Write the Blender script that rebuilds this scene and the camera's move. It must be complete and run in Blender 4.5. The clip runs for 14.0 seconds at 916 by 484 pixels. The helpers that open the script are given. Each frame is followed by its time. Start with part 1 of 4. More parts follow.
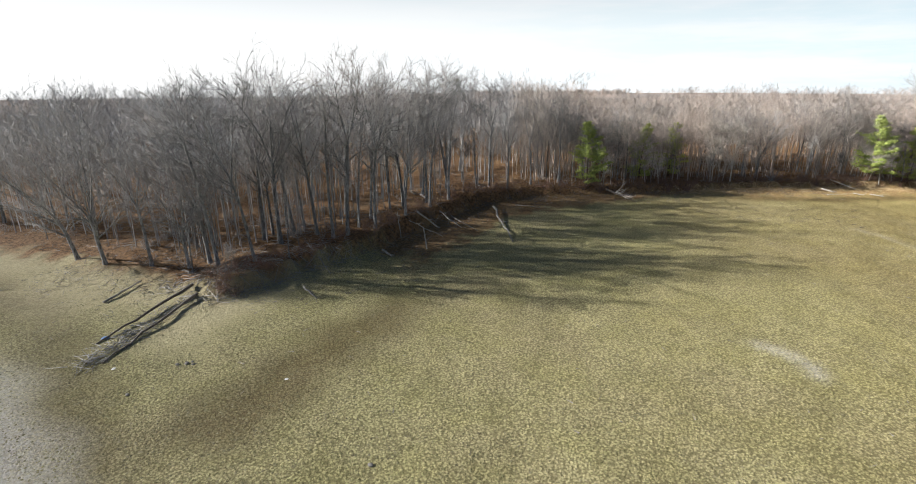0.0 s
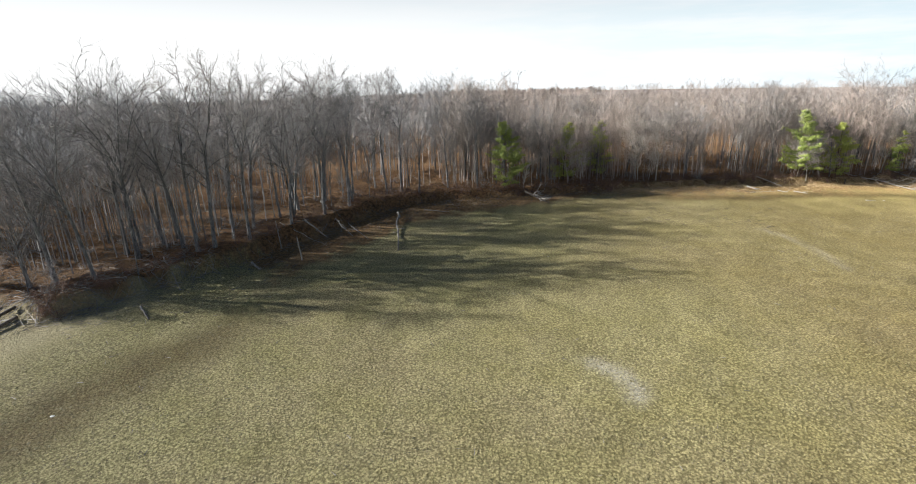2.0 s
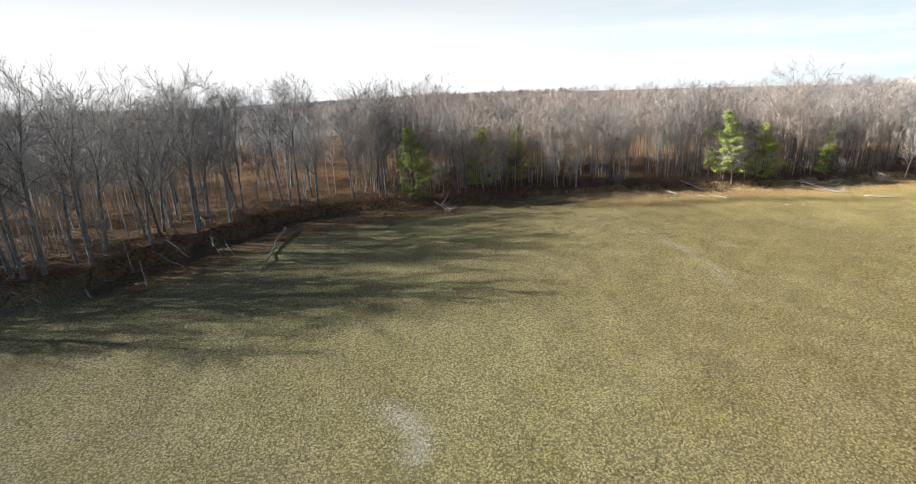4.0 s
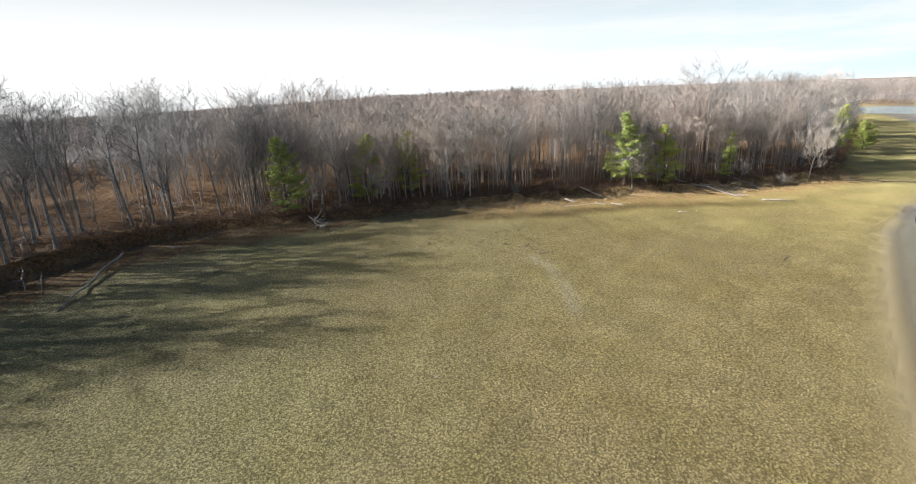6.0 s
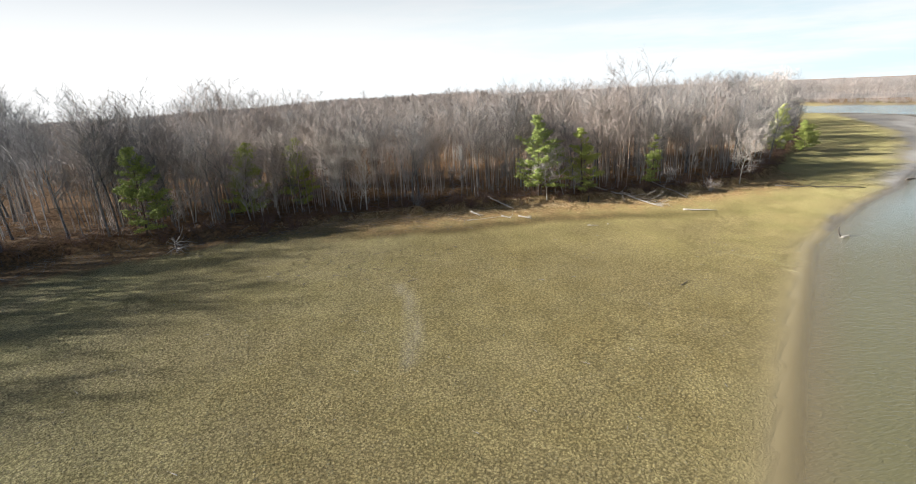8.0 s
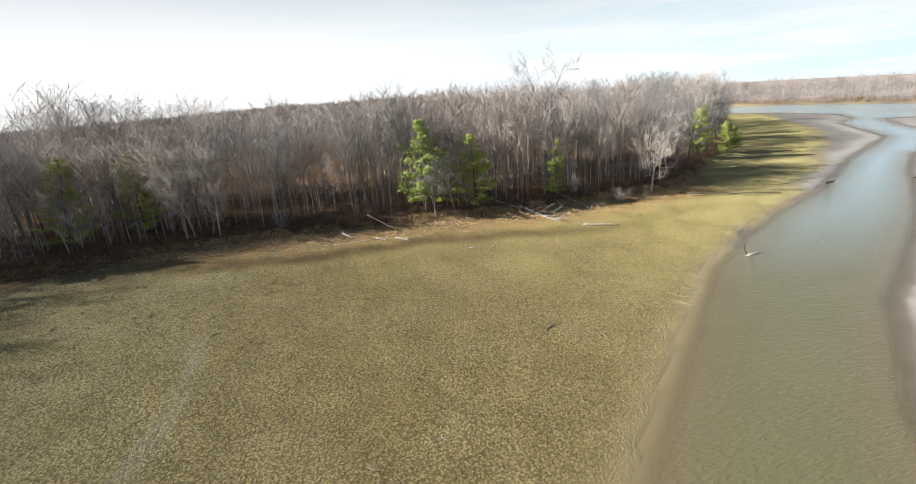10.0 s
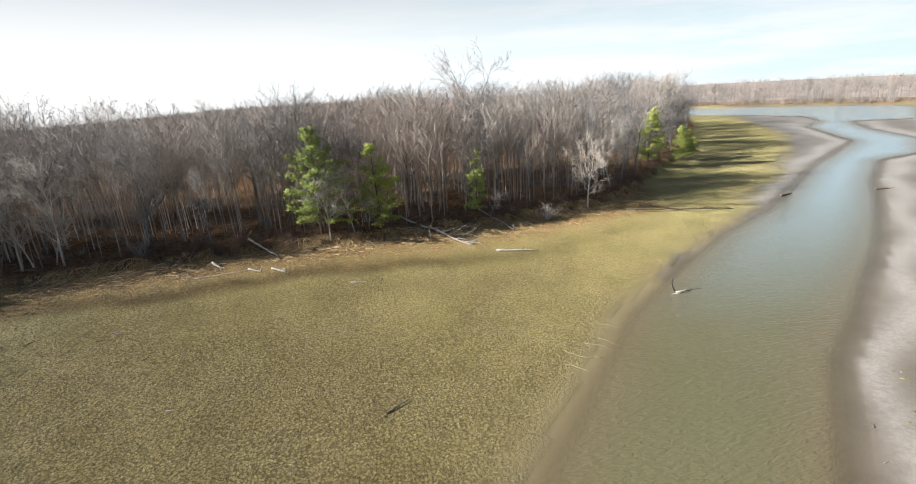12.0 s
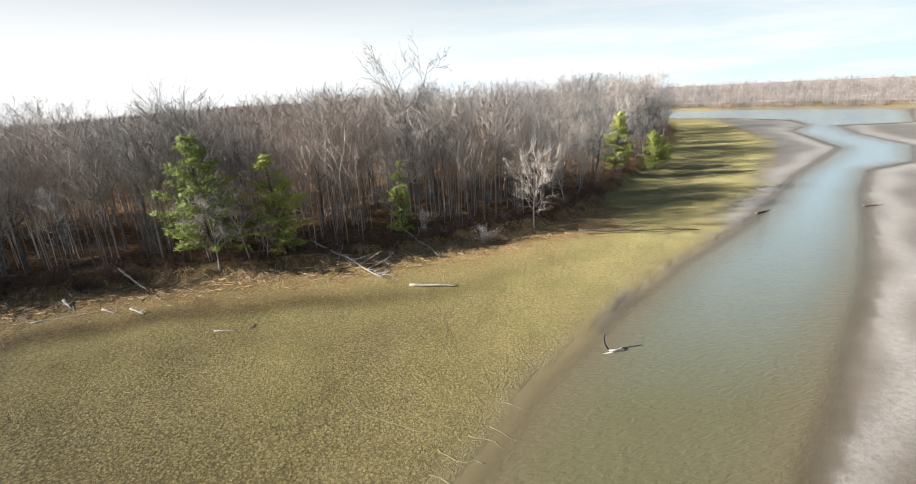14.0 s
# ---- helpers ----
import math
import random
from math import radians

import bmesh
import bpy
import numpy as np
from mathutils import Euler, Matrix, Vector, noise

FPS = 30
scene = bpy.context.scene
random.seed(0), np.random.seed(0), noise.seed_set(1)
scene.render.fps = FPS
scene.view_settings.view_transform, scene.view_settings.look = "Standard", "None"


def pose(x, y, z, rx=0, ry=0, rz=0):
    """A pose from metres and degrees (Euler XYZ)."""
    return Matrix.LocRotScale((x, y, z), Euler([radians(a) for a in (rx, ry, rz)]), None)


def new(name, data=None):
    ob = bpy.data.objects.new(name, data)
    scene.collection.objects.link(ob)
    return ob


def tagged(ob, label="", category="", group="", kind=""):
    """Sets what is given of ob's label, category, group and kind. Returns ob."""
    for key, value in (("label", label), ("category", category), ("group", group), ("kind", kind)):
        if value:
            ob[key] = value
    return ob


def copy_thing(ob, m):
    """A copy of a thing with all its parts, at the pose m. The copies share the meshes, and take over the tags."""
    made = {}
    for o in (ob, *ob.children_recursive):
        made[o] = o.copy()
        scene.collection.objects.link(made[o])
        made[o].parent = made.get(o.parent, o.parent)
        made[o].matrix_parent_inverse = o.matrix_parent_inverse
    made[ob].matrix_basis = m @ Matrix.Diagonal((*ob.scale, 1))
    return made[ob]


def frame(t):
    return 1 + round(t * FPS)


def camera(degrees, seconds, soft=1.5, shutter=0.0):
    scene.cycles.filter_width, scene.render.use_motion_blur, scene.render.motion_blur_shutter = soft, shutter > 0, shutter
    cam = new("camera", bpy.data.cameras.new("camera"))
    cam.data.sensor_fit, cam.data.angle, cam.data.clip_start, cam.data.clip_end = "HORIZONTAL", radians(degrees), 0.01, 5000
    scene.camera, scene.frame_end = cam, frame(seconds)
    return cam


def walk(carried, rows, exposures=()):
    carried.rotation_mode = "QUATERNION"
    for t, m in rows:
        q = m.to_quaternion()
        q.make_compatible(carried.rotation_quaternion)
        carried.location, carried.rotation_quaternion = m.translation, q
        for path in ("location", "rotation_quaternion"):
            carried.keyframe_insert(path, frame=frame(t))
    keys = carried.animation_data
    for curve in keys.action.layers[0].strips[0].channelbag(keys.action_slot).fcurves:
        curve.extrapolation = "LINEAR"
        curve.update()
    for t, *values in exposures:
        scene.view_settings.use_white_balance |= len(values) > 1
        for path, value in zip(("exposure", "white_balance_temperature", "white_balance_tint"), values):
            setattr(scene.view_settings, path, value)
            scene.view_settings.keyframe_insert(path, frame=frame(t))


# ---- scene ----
cam = camera(84.6, 14.0, 1.0)
METRES, EYE, TILT, LEAN, TURN = 111.1, 22.3, 0.0, 0.0, 3.5
ROWS = [
    (0.0, 0.0, 0.0, 0.0, -0.11, -17.96, 0.35),
    (0.5, 0.0331, 0.0036, 0.0011, -0.54, -18.11, 0.54),
    (1.0, 0.0677, 0.0098, 0.0012, -0.69, -18.19, 0.75),
    (1.5, 0.1016, 0.0196, -0.0002, -0.88, -18.13, 1.0),
    (2.0, 0.1352, 0.0313, -0.0013, -1.23, -18.0, 1.24),
    (2.5, 0.1683, 0.0427, -0.0018, -1.49, -17.89, 1.42),
    (3.0, 0.2016, 0.0547, -0.0031, -1.55, -17.72, 1.6),
    (5.5, 0.3828, 0.1185, -0.004, -5.38, -17.86, 2.54),
    (6.0, 0.4169, 0.1345, -0.0053, -6.08, -17.85, 2.63),
    (6.5, 0.4506, 0.1514, -0.0078, -6.77, -17.78, 2.75),
    (7.0, 0.4842, 0.169, -0.0103, -7.19, -17.73, 2.85),
    (7.5, 0.5174, 0.187, -0.0128, -7.4, -17.68, 2.93),
    (8.0, 0.5502, 0.2062, -0.0153, -8.46, -17.67, 3.02),
    (8.5, 0.5824, 0.2257, -0.0175, -9.51, -17.66, 3.11),
    (11.0, 0.7374, 0.3252, -0.0332, -14.46, -17.24, 3.64),
    (11.5, 0.7655, 0.3421, -0.0335, -14.64, -17.32, 3.55),
    (12.0, 0.7929, 0.36, -0.0342, -14.78, -17.35, 3.5),
    (12.5, 0.8196, 0.3783, -0.0353, -14.93, -17.38, 3.43),
    (13.0, 0.8448, 0.3965, -0.0365, -15.17, -17.38, 3.39),
    (13.5, 0.8683, 0.4141, -0.0377, -15.36, -17.37, 3.31),
    (14.0, 0.8904, 0.4305, -0.0382, -15.41, -17.36, 3.25),
]
walk(cam, [(t, pose(0, 0, EYE, TILT, LEAN, TURN) @ pose(METRES * x, METRES * y, METRES * z, 90 + pitch, roll, yaw)) for t, x, y, z, yaw, pitch, roll in ROWS])

# ---------------------------------------------------------------- light
SUN_EL, SUN_AZ = 25.0, -86.5          # degrees; azimuth from +y towards +x
sun_dir = Vector((math.sin(radians(SUN_AZ)) * math.cos(radians(SUN_EL)), math.cos(radians(SUN_AZ)) * math.cos(radians(SUN_EL)), math.sin(radians(SUN_EL))))
sun_data = bpy.data.lights.new("sun", "SUN")
sun_data.energy, sun_data.angle, sun_data.color = 5.0, radians(0.6), (1.0, 0.965, 0.915)
sun = new("sun", sun_data)
sun.rotation_mode = "QUATERNION"
sun.rotation_quaternion = sun_dir.to_track_quat("Z", "Y")
sun.location = sun_dir * 200
scene.view_settings.exposure = 1.6


class Net:
    """A thin shell round a node tree: each call makes a node and links or sets its inputs."""

    def __init__(self, nt):
        self.nt = nt

    def put(self, socket, value):
        if isinstance(value, bpy.types.NodeSocket):
            self.nt.links.new(value, socket)
        elif isinstance(value, (tuple, list)) and len(value) == 3 and socket.type == "RGBA":
            socket.default_value = (*value, 1.0)
        else:
            socket.default_value = value

    def math(self, op, a, b=0.0, c=0.0):
        n = self.nt.nodes.new("ShaderNodeMath")
        n.operation = op
        for i, v in enumerate((a, b, c)):
            self.put(n.inputs[i], v)
        return n.outputs[0]

    def mix(self, fac, a, b, blend="MIX"):
        n = self.nt.nodes.new("ShaderNodeMix")
        n.data_type, n.blend_type = "RGBA", blend
        self.put(n.inputs[0], fac), self.put(n.inputs[6], a), self.put(n.inputs[7], b)
        return n.outputs[2]

    def ramp(self, fac, lo, hi):
        n = self.nt.nodes.new("ShaderNodeMapRange")
        n.interpolation_type = "SMOOTHSTEP"
        self.put(n.inputs[0], fac)
        n.inputs[1].default_value, n.inputs[2].default_value = lo, hi
        return n.outputs[0]

    def noise(self, scale, detail=4.0, vector=None, rough=0.55, distort=0.0):
        n = self.nt.nodes.new("ShaderNodeTexNoise")
        n.inputs["Scale"].default_value, n.inputs["Detail"].default_value = scale, detail
        n.inputs["Roughness"].default_value, n.inputs["Distortion"].default_value = rough, distort
        if vector is not None:
            self.put(n.inputs["Vector"], vector)
        return n.outputs[0]

    def voronoi(self, scale, feature="F1", vector=None, rand=1.0):
        n = self.nt.nodes.new("ShaderNodeTexVoronoi")
        n.feature = feature
        n.inputs["Scale"].default_value, n.inputs["Randomness"].default_value = scale, rand
        if vector is not None:
            self.put(n.inputs["Vector"], vector)
        return n

    def attr(self, name):
        n = self.nt.nodes.new("ShaderNodeAttribute")
        n.attribute_name = name
        return n.outputs["Fac"]

    def place(self):
        return self.nt.nodes.new("ShaderNodeNewGeometry").outputs["Position"]

    def scaled(self, vector, s):
        n = self.nt.nodes.new("ShaderNodeVectorMath")
        n.operation = "MULTIPLY"
        self.put(n.inputs[0], vector)
        n.inputs[1].default_value = s
        return n.outputs[0]

    def bump(self, height, strength, distance):
        n = self.nt.nodes.new("ShaderNodeBump")
        n.inputs["Strength"].default_value, n.inputs["Distance"].default_value = strength, distance
        self.put(n.inputs["Height"], height)
        return n.outputs[0]


def material(name):
    m = bpy.data.materials.new(name)
    m.use_nodes = True
    net = Net(m.node_tree)
    bsdf = m.node_tree.nodes["Principled BSDF"]
    bsdf.inputs["Diffuse Roughness"].default_value = 0.7
    return m, net, bsdf


# sky: clear winter air with a bright thin veil of cloud
world = bpy.data.worlds.new("sky")
scene.world = world
world.use_nodes = True
net = Net(world.node_tree)
background = world.node_tree.nodes["Background"]
coord = world.node_tree.nodes.new("ShaderNodeTexCoord").outputs["Generated"]
split = world.node_tree.nodes.new("ShaderNodeSeparateXYZ")
net.put(split.inputs[0], coord)
lifted = world.node_tree.nodes.new("ShaderNodeCombineXYZ")
net.put(lifted.inputs[0], split.outputs[0]), net.put(lifted.inputs[1], split.outputs[1])
net.put(lifted.inputs[2], net.math("MAXIMUM", split.outputs[2], 0.015))
sky = world.node_tree.nodes.new("ShaderNodeTexSky")
sky.sky_type, sky.sun_disc = "NISHITA", False
sky.sun_elevation, sky.sun_rotation = radians(SUN_EL), radians(SUN_AZ)
sky.air_density, sky.dust_density, sky.ozone_density = 1.0, 2.0, 1.0
net.put(sky.inputs[0], lifted.outputs[0])
streak = net.scaled(coord, (2.2, 2.2, 18.0))
wisps = net.ramp(net.noise(1.5, 6.0, streak, 0.6), 0.38, 0.66)
toward = world.node_tree.nodes.new("ShaderNodeVectorMath")
toward.operation = "DOT_PRODUCT"
net.put(toward.inputs[0], coord)
toward.inputs[1].default_value = (sun_dir.x, sun_dir.y, 0.0)
glow = net.ramp(toward.outputs["Value"], -0.75, 0.55)
haze_tone = net.mix(glow, net.mix(wisps, (6.2, 7.5, 8.1), (7.7, 8.2, 8.5)), (9.0, 9.1, 9.1))
low = net.math("POWER", 2.718, net.math("MULTIPLY", net.math("POWER", net.math("MULTIPLY", net.math("MAXIMUM", split.outputs[2], 0.0), 4.3), 1.8), -1.0))
tone = net.mix(low, net.mix(1.0, sky.outputs[0], (0.4, 0.48, 0.6), "MULTIPLY"), haze_tone)
net.put(background.inputs[0], tone)
background.inputs[1].default_value = 0.0435

# ---------------------------------------------------------------- plan
# Foot of the bank along the wooded shore, from the far side of the headland round the bay to the point.
SHORE = [(-420, 150), (-240, 95), (-150, 74), (-95, 65), (-62, 59), (-52, 56.5), (-43, 52.5), (-36, 50), (-31, 47.8), (-27.5, 46.5), (-25.3, 50),
         (-22.5, 54.5), (-17, 60), (-13, 68), (-7.5, 79), (-1, 90), (9, 96.5), (23, 99.5), (36, 102), (52, 105), (66, 106.5), (80, 106.8),
         (93, 107), (104, 108), (113, 110.5), (122, 113.5), (130, 120), (137, 128), (150, 141), (172, 167), (197, 202), (218, 240), (222, 258), (205, 300), (150, 380)]
FAR_SHORE = [(150, 420), (205, 345), (256, 291), (283, 261), (314, 217), (375, 150), (420, 60), (430, -60)]
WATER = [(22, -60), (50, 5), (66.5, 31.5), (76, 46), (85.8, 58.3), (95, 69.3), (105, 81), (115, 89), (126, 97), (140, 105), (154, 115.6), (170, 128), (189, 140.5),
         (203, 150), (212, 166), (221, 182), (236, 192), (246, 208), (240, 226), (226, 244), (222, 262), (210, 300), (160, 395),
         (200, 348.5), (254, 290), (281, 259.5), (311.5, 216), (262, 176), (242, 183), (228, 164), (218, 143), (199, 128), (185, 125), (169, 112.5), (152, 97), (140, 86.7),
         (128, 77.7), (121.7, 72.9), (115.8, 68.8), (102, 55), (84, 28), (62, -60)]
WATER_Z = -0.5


def to_line(px, py, line):
    """Distance of many points to a broken line, and the place along it."""
    best, along, run = np.full(px.shape, 1e9), np.zeros(px.shape), 0.0
    for (ax, ay), (bx, by) in zip(line[:-1], line[1:]):
        dx, dy = bx - ax, by - ay
        size = math.hypot(dx, dy)
        t = np.clip(((px - ax) * dx + (py - ay) * dy) / size ** 2, 0, 1)
        d = np.hypot(px - ax - t * dx, py - ay - t * dy)
        near = d < best
        best, along = np.where(near, d, best), np.where(near, run + t * size, along)
        run += size
    return best, along


def inside(px, py, ring):
    odd = np.zeros(px.shape, bool)
    for (ax, ay), (bx, by) in zip(ring, ring[1:] + ring[:1]):
        if ay != by:
            odd ^= ((ay > py) != (by > py)) & (px < ax + (py - ay) / (by - ay) * (bx - ax))
    return odd


def wave(x, y, size, seed):
    """Smooth wander between about -1 and 1, from a few crossed sines."""
    r = random.Random(seed)
    out = 0.0
    for _ in range(5):
        a, k, p = r.uniform(0, 6.28), r.uniform(0.6, 1.6) / size, r.uniform(0, 6.28)
        out = out + np.sin((x * math.cos(a) + y * math.sin(a)) * k * 6.28 + p)
    return out / 3.0


WOOD_RING = SHORE + [(100, 900), (100, 9000), (-9000, 9000), (-9000, 150)]
FAR_RING = FAR_SHORE + [(9000, -60), (9000, 9000), (80, 9000), (80, 900)]


def signed_shore(x, y):
    """Metres inland from the nearest wooded shore (below zero: out on the lake bed), and which shore it is."""
    x, y = np.asarray(x, float), np.asarray(y, float)
    d1, _ = to_line(x, y, SHORE)
    d2, _ = to_line(x, y, FAR_SHORE)
    s1 = np.where(inside(x, y, WOOD_RING), d1, -d1)
    s2 = np.where(inside(x, y, FAR_RING), d2, -d2)
    return np.maximum(s1, s2), s2 > s1


def bank_height(x, y):
    steep = np.clip((20 - x) / 25, 0, 1) * np.clip((x + 34) / 6, 0, 1)
    return np.where(x > 225, 0.2, 0.9 + 1.1 * steep - 0.45 * np.clip((-14 - x) / 10, 0, 1))


def height(x, y):
    x, y = np.asarray(x, float), np.asarray(y, float)
    s, far = signed_shore(x, y)
    s = s + 0.6 * wave(x, y, 6, 3) + 0.5 * wave(x, y, 2.6, 4)
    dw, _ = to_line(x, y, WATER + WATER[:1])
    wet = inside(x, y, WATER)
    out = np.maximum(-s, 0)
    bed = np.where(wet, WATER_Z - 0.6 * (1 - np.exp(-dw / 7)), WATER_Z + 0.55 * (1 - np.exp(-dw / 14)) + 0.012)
    bed = bed + 0.55 * np.exp(-out / 6.0) * (~wet) + 0.05 * wave(x, y, 9, 5) * (1 - np.exp(-dw / 8))
    top = bank_height(x, y)
    inn = np.maximum(s, 0)
    step = np.clip(inn / 1.0, 0, 1)
    step = step * step * (3 - 2 * step)
    roll = 0.12 * wave(x, y, 3, 8) * np.clip(inn / 1.0, 0, 1) + 0.25 * wave(x, y, 14, 7) * np.clip(inn / 6, 0, 1)
    fall = np.where(far, -0.004, 0.012) * np.minimum(inn, 70) - np.where(far, 0.024 * np.maximum(inn - 15, 0), 0.029 * np.maximum(inn - 95, 0))
    return bed + step * top + roll + fall


def settled(places, sink):
    """Lowers (x, y, z, size) rows onto the ground, all at once."""
    zs = height(np.array([p[0] for p in places]), np.array([p[1] for p in places]))
    return [(p[0], p[1], float(z) - sink, p[3]) for p, z in zip(places, zs)]


def ground_z(x, y):
    return float(height(np.array([x]), np.array([y]))[0])


# ---------------------------------------------------------------- materials
def bark_material(name, dark, light, moss=0.0):
    m, net, bsdf = material(name)
    pos = net.place()
    rnd = m.node_tree.nodes.new("ShaderNodeObjectInfo").outputs["Random"]
    grain = net.noise(9.0, 5.0, net.scaled(pos, (1.0, 1.0, 0.18)), 0.65)
    patch = net.noise(0.8, 3.0, pos)
    tone = net.mix(net.ramp(grain, 0.3, 0.7), dark, light)
    tone = net.mix(net.math("MULTIPLY", net.ramp(patch, 0.5, 0.75), 0.5), tone, tuple(min(1, c * 1.7) for c in light))
    tone = net.mix(net.math("MULTIPLY", net.math("SUBTRACT", 1.0, rnd), 0.5), tone, tuple(c * 0.6 for c in dark))
    net.put(bsdf.inputs["Base Color"], tone)
    bsdf.inputs["Roughness"].default_value = 0.9
    net.put(bsdf.inputs["Normal"], net.bump(grain, 0.6, 0.03))
    return m


def twig_material(name, a, b, per_island=True):
    m, net, bsdf = material(name)
    pos = net.place()
    if per_island == "tone":
        each = m.node_tree.nodes.new("ShaderNodeNewGeometry").outputs["Random Per Island"]
        rnd = net.math("ADD", net.math("MULTIPLY", net.attr("tone"), 0.75), net.math("MULTIPLY", each, 0.25))
    else:
        rnd = m.node_tree.nodes.new("ShaderNodeNewGeometry").outputs["Random Per Island"] if per_island else m.node_tree.nodes.new("ShaderNodeObjectInfo").outputs["Random"]
    tone = net.mix(rnd, a, b)
    tone = net.mix(net.math("MULTIPLY", net.ramp(net.noise(0.06, 3.0, pos), 0.4, 0.65), 0.5), tone, (b[0] * 1.08, b[1] * 0.96, b[2] * 0.9))
    net.put(bsdf.inputs["Base Color"], tone)
    bsdf.inputs["Roughness"].default_value = 0.85
    return m


BARK = bark_material("grey_brown_bark", (0.046, 0.046, 0.047), (0.3, 0.3, 0.298))
PALE_BARK = bark_material("pale_bark", (0.3, 0.28, 0.25), (0.52, 0.49, 0.44))
DRIFT = bark_material("bleached_wood", (0.3, 0.275, 0.24), (0.5, 0.465, 0.42))
# Greyer bleached wood, its colour darkened for the shade over the bay logs.
GREY_SHADED_WOOD = bark_material("weathered_grey_shaded_wood", (0.14, 0.13, 0.12), (0.34, 0.325, 0.3))
DARK_WOOD = bark_material("wet_dark_wood", (0.05, 0.04, 0.033), (0.16, 0.135, 0.11))
PINE_BARK = bark_material("pine_bark", (0.07, 0.05, 0.04), (0.2, 0.14, 0.1))
TWIG = twig_material("grey_twigs", (0.06, 0.059, 0.059), (0.31, 0.3, 0.29), False)
PALE_TWIG = twig_material("pale_twigs", (0.34, 0.31, 0.28), (0.52, 0.48, 0.43))
RED_TWIG = twig_material("reddish_twigs", (0.06, 0.038, 0.03), (0.21, 0.125, 0.085))
WOODS = twig_material("woodland_twigs", (0.075, 0.07, 0.067), (0.44, 0.39, 0.35), "tone")
NEEDLE = twig_material("pine_needles", (0.08, 0.135, 0.03), (0.4, 0.45, 0.11))

# Cooler copy of the woodland twigs: haze and backlight put into the colour.
HAZED_WOODS = twig_material("hazed_woodland_twigs", (0.08, 0.083, 0.088), (0.4, 0.405, 0.412), "tone")
PALE_WOODS = twig_material("pale_woodland_twigs", (0.08, 0.074, 0.07), (0.36, 0.325, 0.295), "tone")

GROUND, net, bsdf = material("lake_bed_and_litter")
pos = net.place()
land, band, wetness, silt_and_sheen = net.attr("land"), net.attr("band"), net.attr("wet"), net.attr("silt_and_sheen")
big, mid, small = net.noise(0.035, 5.0, pos, 0.6), net.noise(0.16, 6.0, pos, 0.65), net.noise(2.4, 5.0, pos, 0.65)
warp = net.nt.nodes.new("ShaderNodeVectorMath")
warp.operation = "ADD"
warp_noise = net.nt.nodes.new("ShaderNodeTexNoise")
warp_noise.inputs["Scale"].default_value = 1.7
net.put(warp.inputs[0], pos)
net.put(warp.inputs[1], net.scaled(warp_noise.outputs["Color"], (0.8, 0.8, 0.0)))
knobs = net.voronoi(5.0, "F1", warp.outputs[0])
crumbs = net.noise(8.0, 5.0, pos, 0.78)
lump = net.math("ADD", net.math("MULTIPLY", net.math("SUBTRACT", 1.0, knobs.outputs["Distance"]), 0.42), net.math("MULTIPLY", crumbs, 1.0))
ochre, flat = net.attr("ochre"), net.attr("flat")
smoothness = net.math("MAXIMUM", net.math("MULTIPLY", wetness, 0.95), net.math("MAXIMUM", net.math("MULTIPLY", flat, 0.93), net.math("MULTIPLY", net.math("MAXIMUM", net.attr("sand"), net.attr("gold")), 0.45)))
coarse = net.math("SUBTRACT", 1.0, smoothness)
mud = net.mix(net.ramp(big, 0.36, 0.64), (0.405, 0.38, 0.195), (0.372, 0.33, 0.185))
mud = net.mix(net.math("MULTIPLY", net.ramp(mid, 0.42, 0.64), 0.35), mud, (0.275, 0.262, 0.092))
mud = net.mix(net.math("MULTIPLY", ochre, net.math("ADD", 0.5, net.math("MULTIPLY", mid, 0.5))), mud, (0.262, 0.2, 0.082))
mud = net.mix(net.math("MULTIPLY", net.attr("gold"), 0.5), mud, net.mix(net.ramp(mid, 0.4, 0.62), (0.36, 0.295, 0.115), (0.325, 0.295, 0.11)))
grit = net.ramp(net.noise(3.2, 6.0, pos, 0.85), 0.38, 0.62)
# Sunlit lump tops, painted into the mud as a paler tone.
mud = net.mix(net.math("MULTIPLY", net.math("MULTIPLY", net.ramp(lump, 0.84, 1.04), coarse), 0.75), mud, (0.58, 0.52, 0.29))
# Shade between the lumps, painted into the mud colour.
pit_shade = net.math("SUBTRACT", 1.0, net.ramp(lump, 0.6, 0.84))
mud = net.mix(net.math("MULTIPLY", net.math("MULTIPLY", pit_shade, coarse), 0.66), mud, (0.055, 0.044, 0.02))
mud = net.mix(band, mud, net.mix(grit, (0.03, 0.02, 0.008), (0.1, 0.07, 0.03)))
mud = net.mix(net.math("MULTIPLY", net.attr("sand"), 0.8), mud, net.mix(grit, (0.26, 0.222, 0.14), (0.45, 0.4, 0.265)))
mud = net.mix(net.math("MULTIPLY", wetness, 0.96), mud, net.mix(mid, (0.165, 0.135, 0.074), (0.205, 0.17, 0.1)))
mud = net.mix(flat, mud, net.mix(net.ramp(mid, 0.35, 0.65), (0.078, 0.064, 0.047), (0.108, 0.091, 0.07)))
# Pale silt, and the sky sheen of wet mud painted in as pale colour.
mud = net.mix(net.math("MULTIPLY", silt_and_sheen, net.math("ADD", 0.45, net.math("MULTIPLY", grit, 0.55))), mud, net.mix(small, (0.4, 0.385, 0.365), (0.55, 0.535, 0.515)))
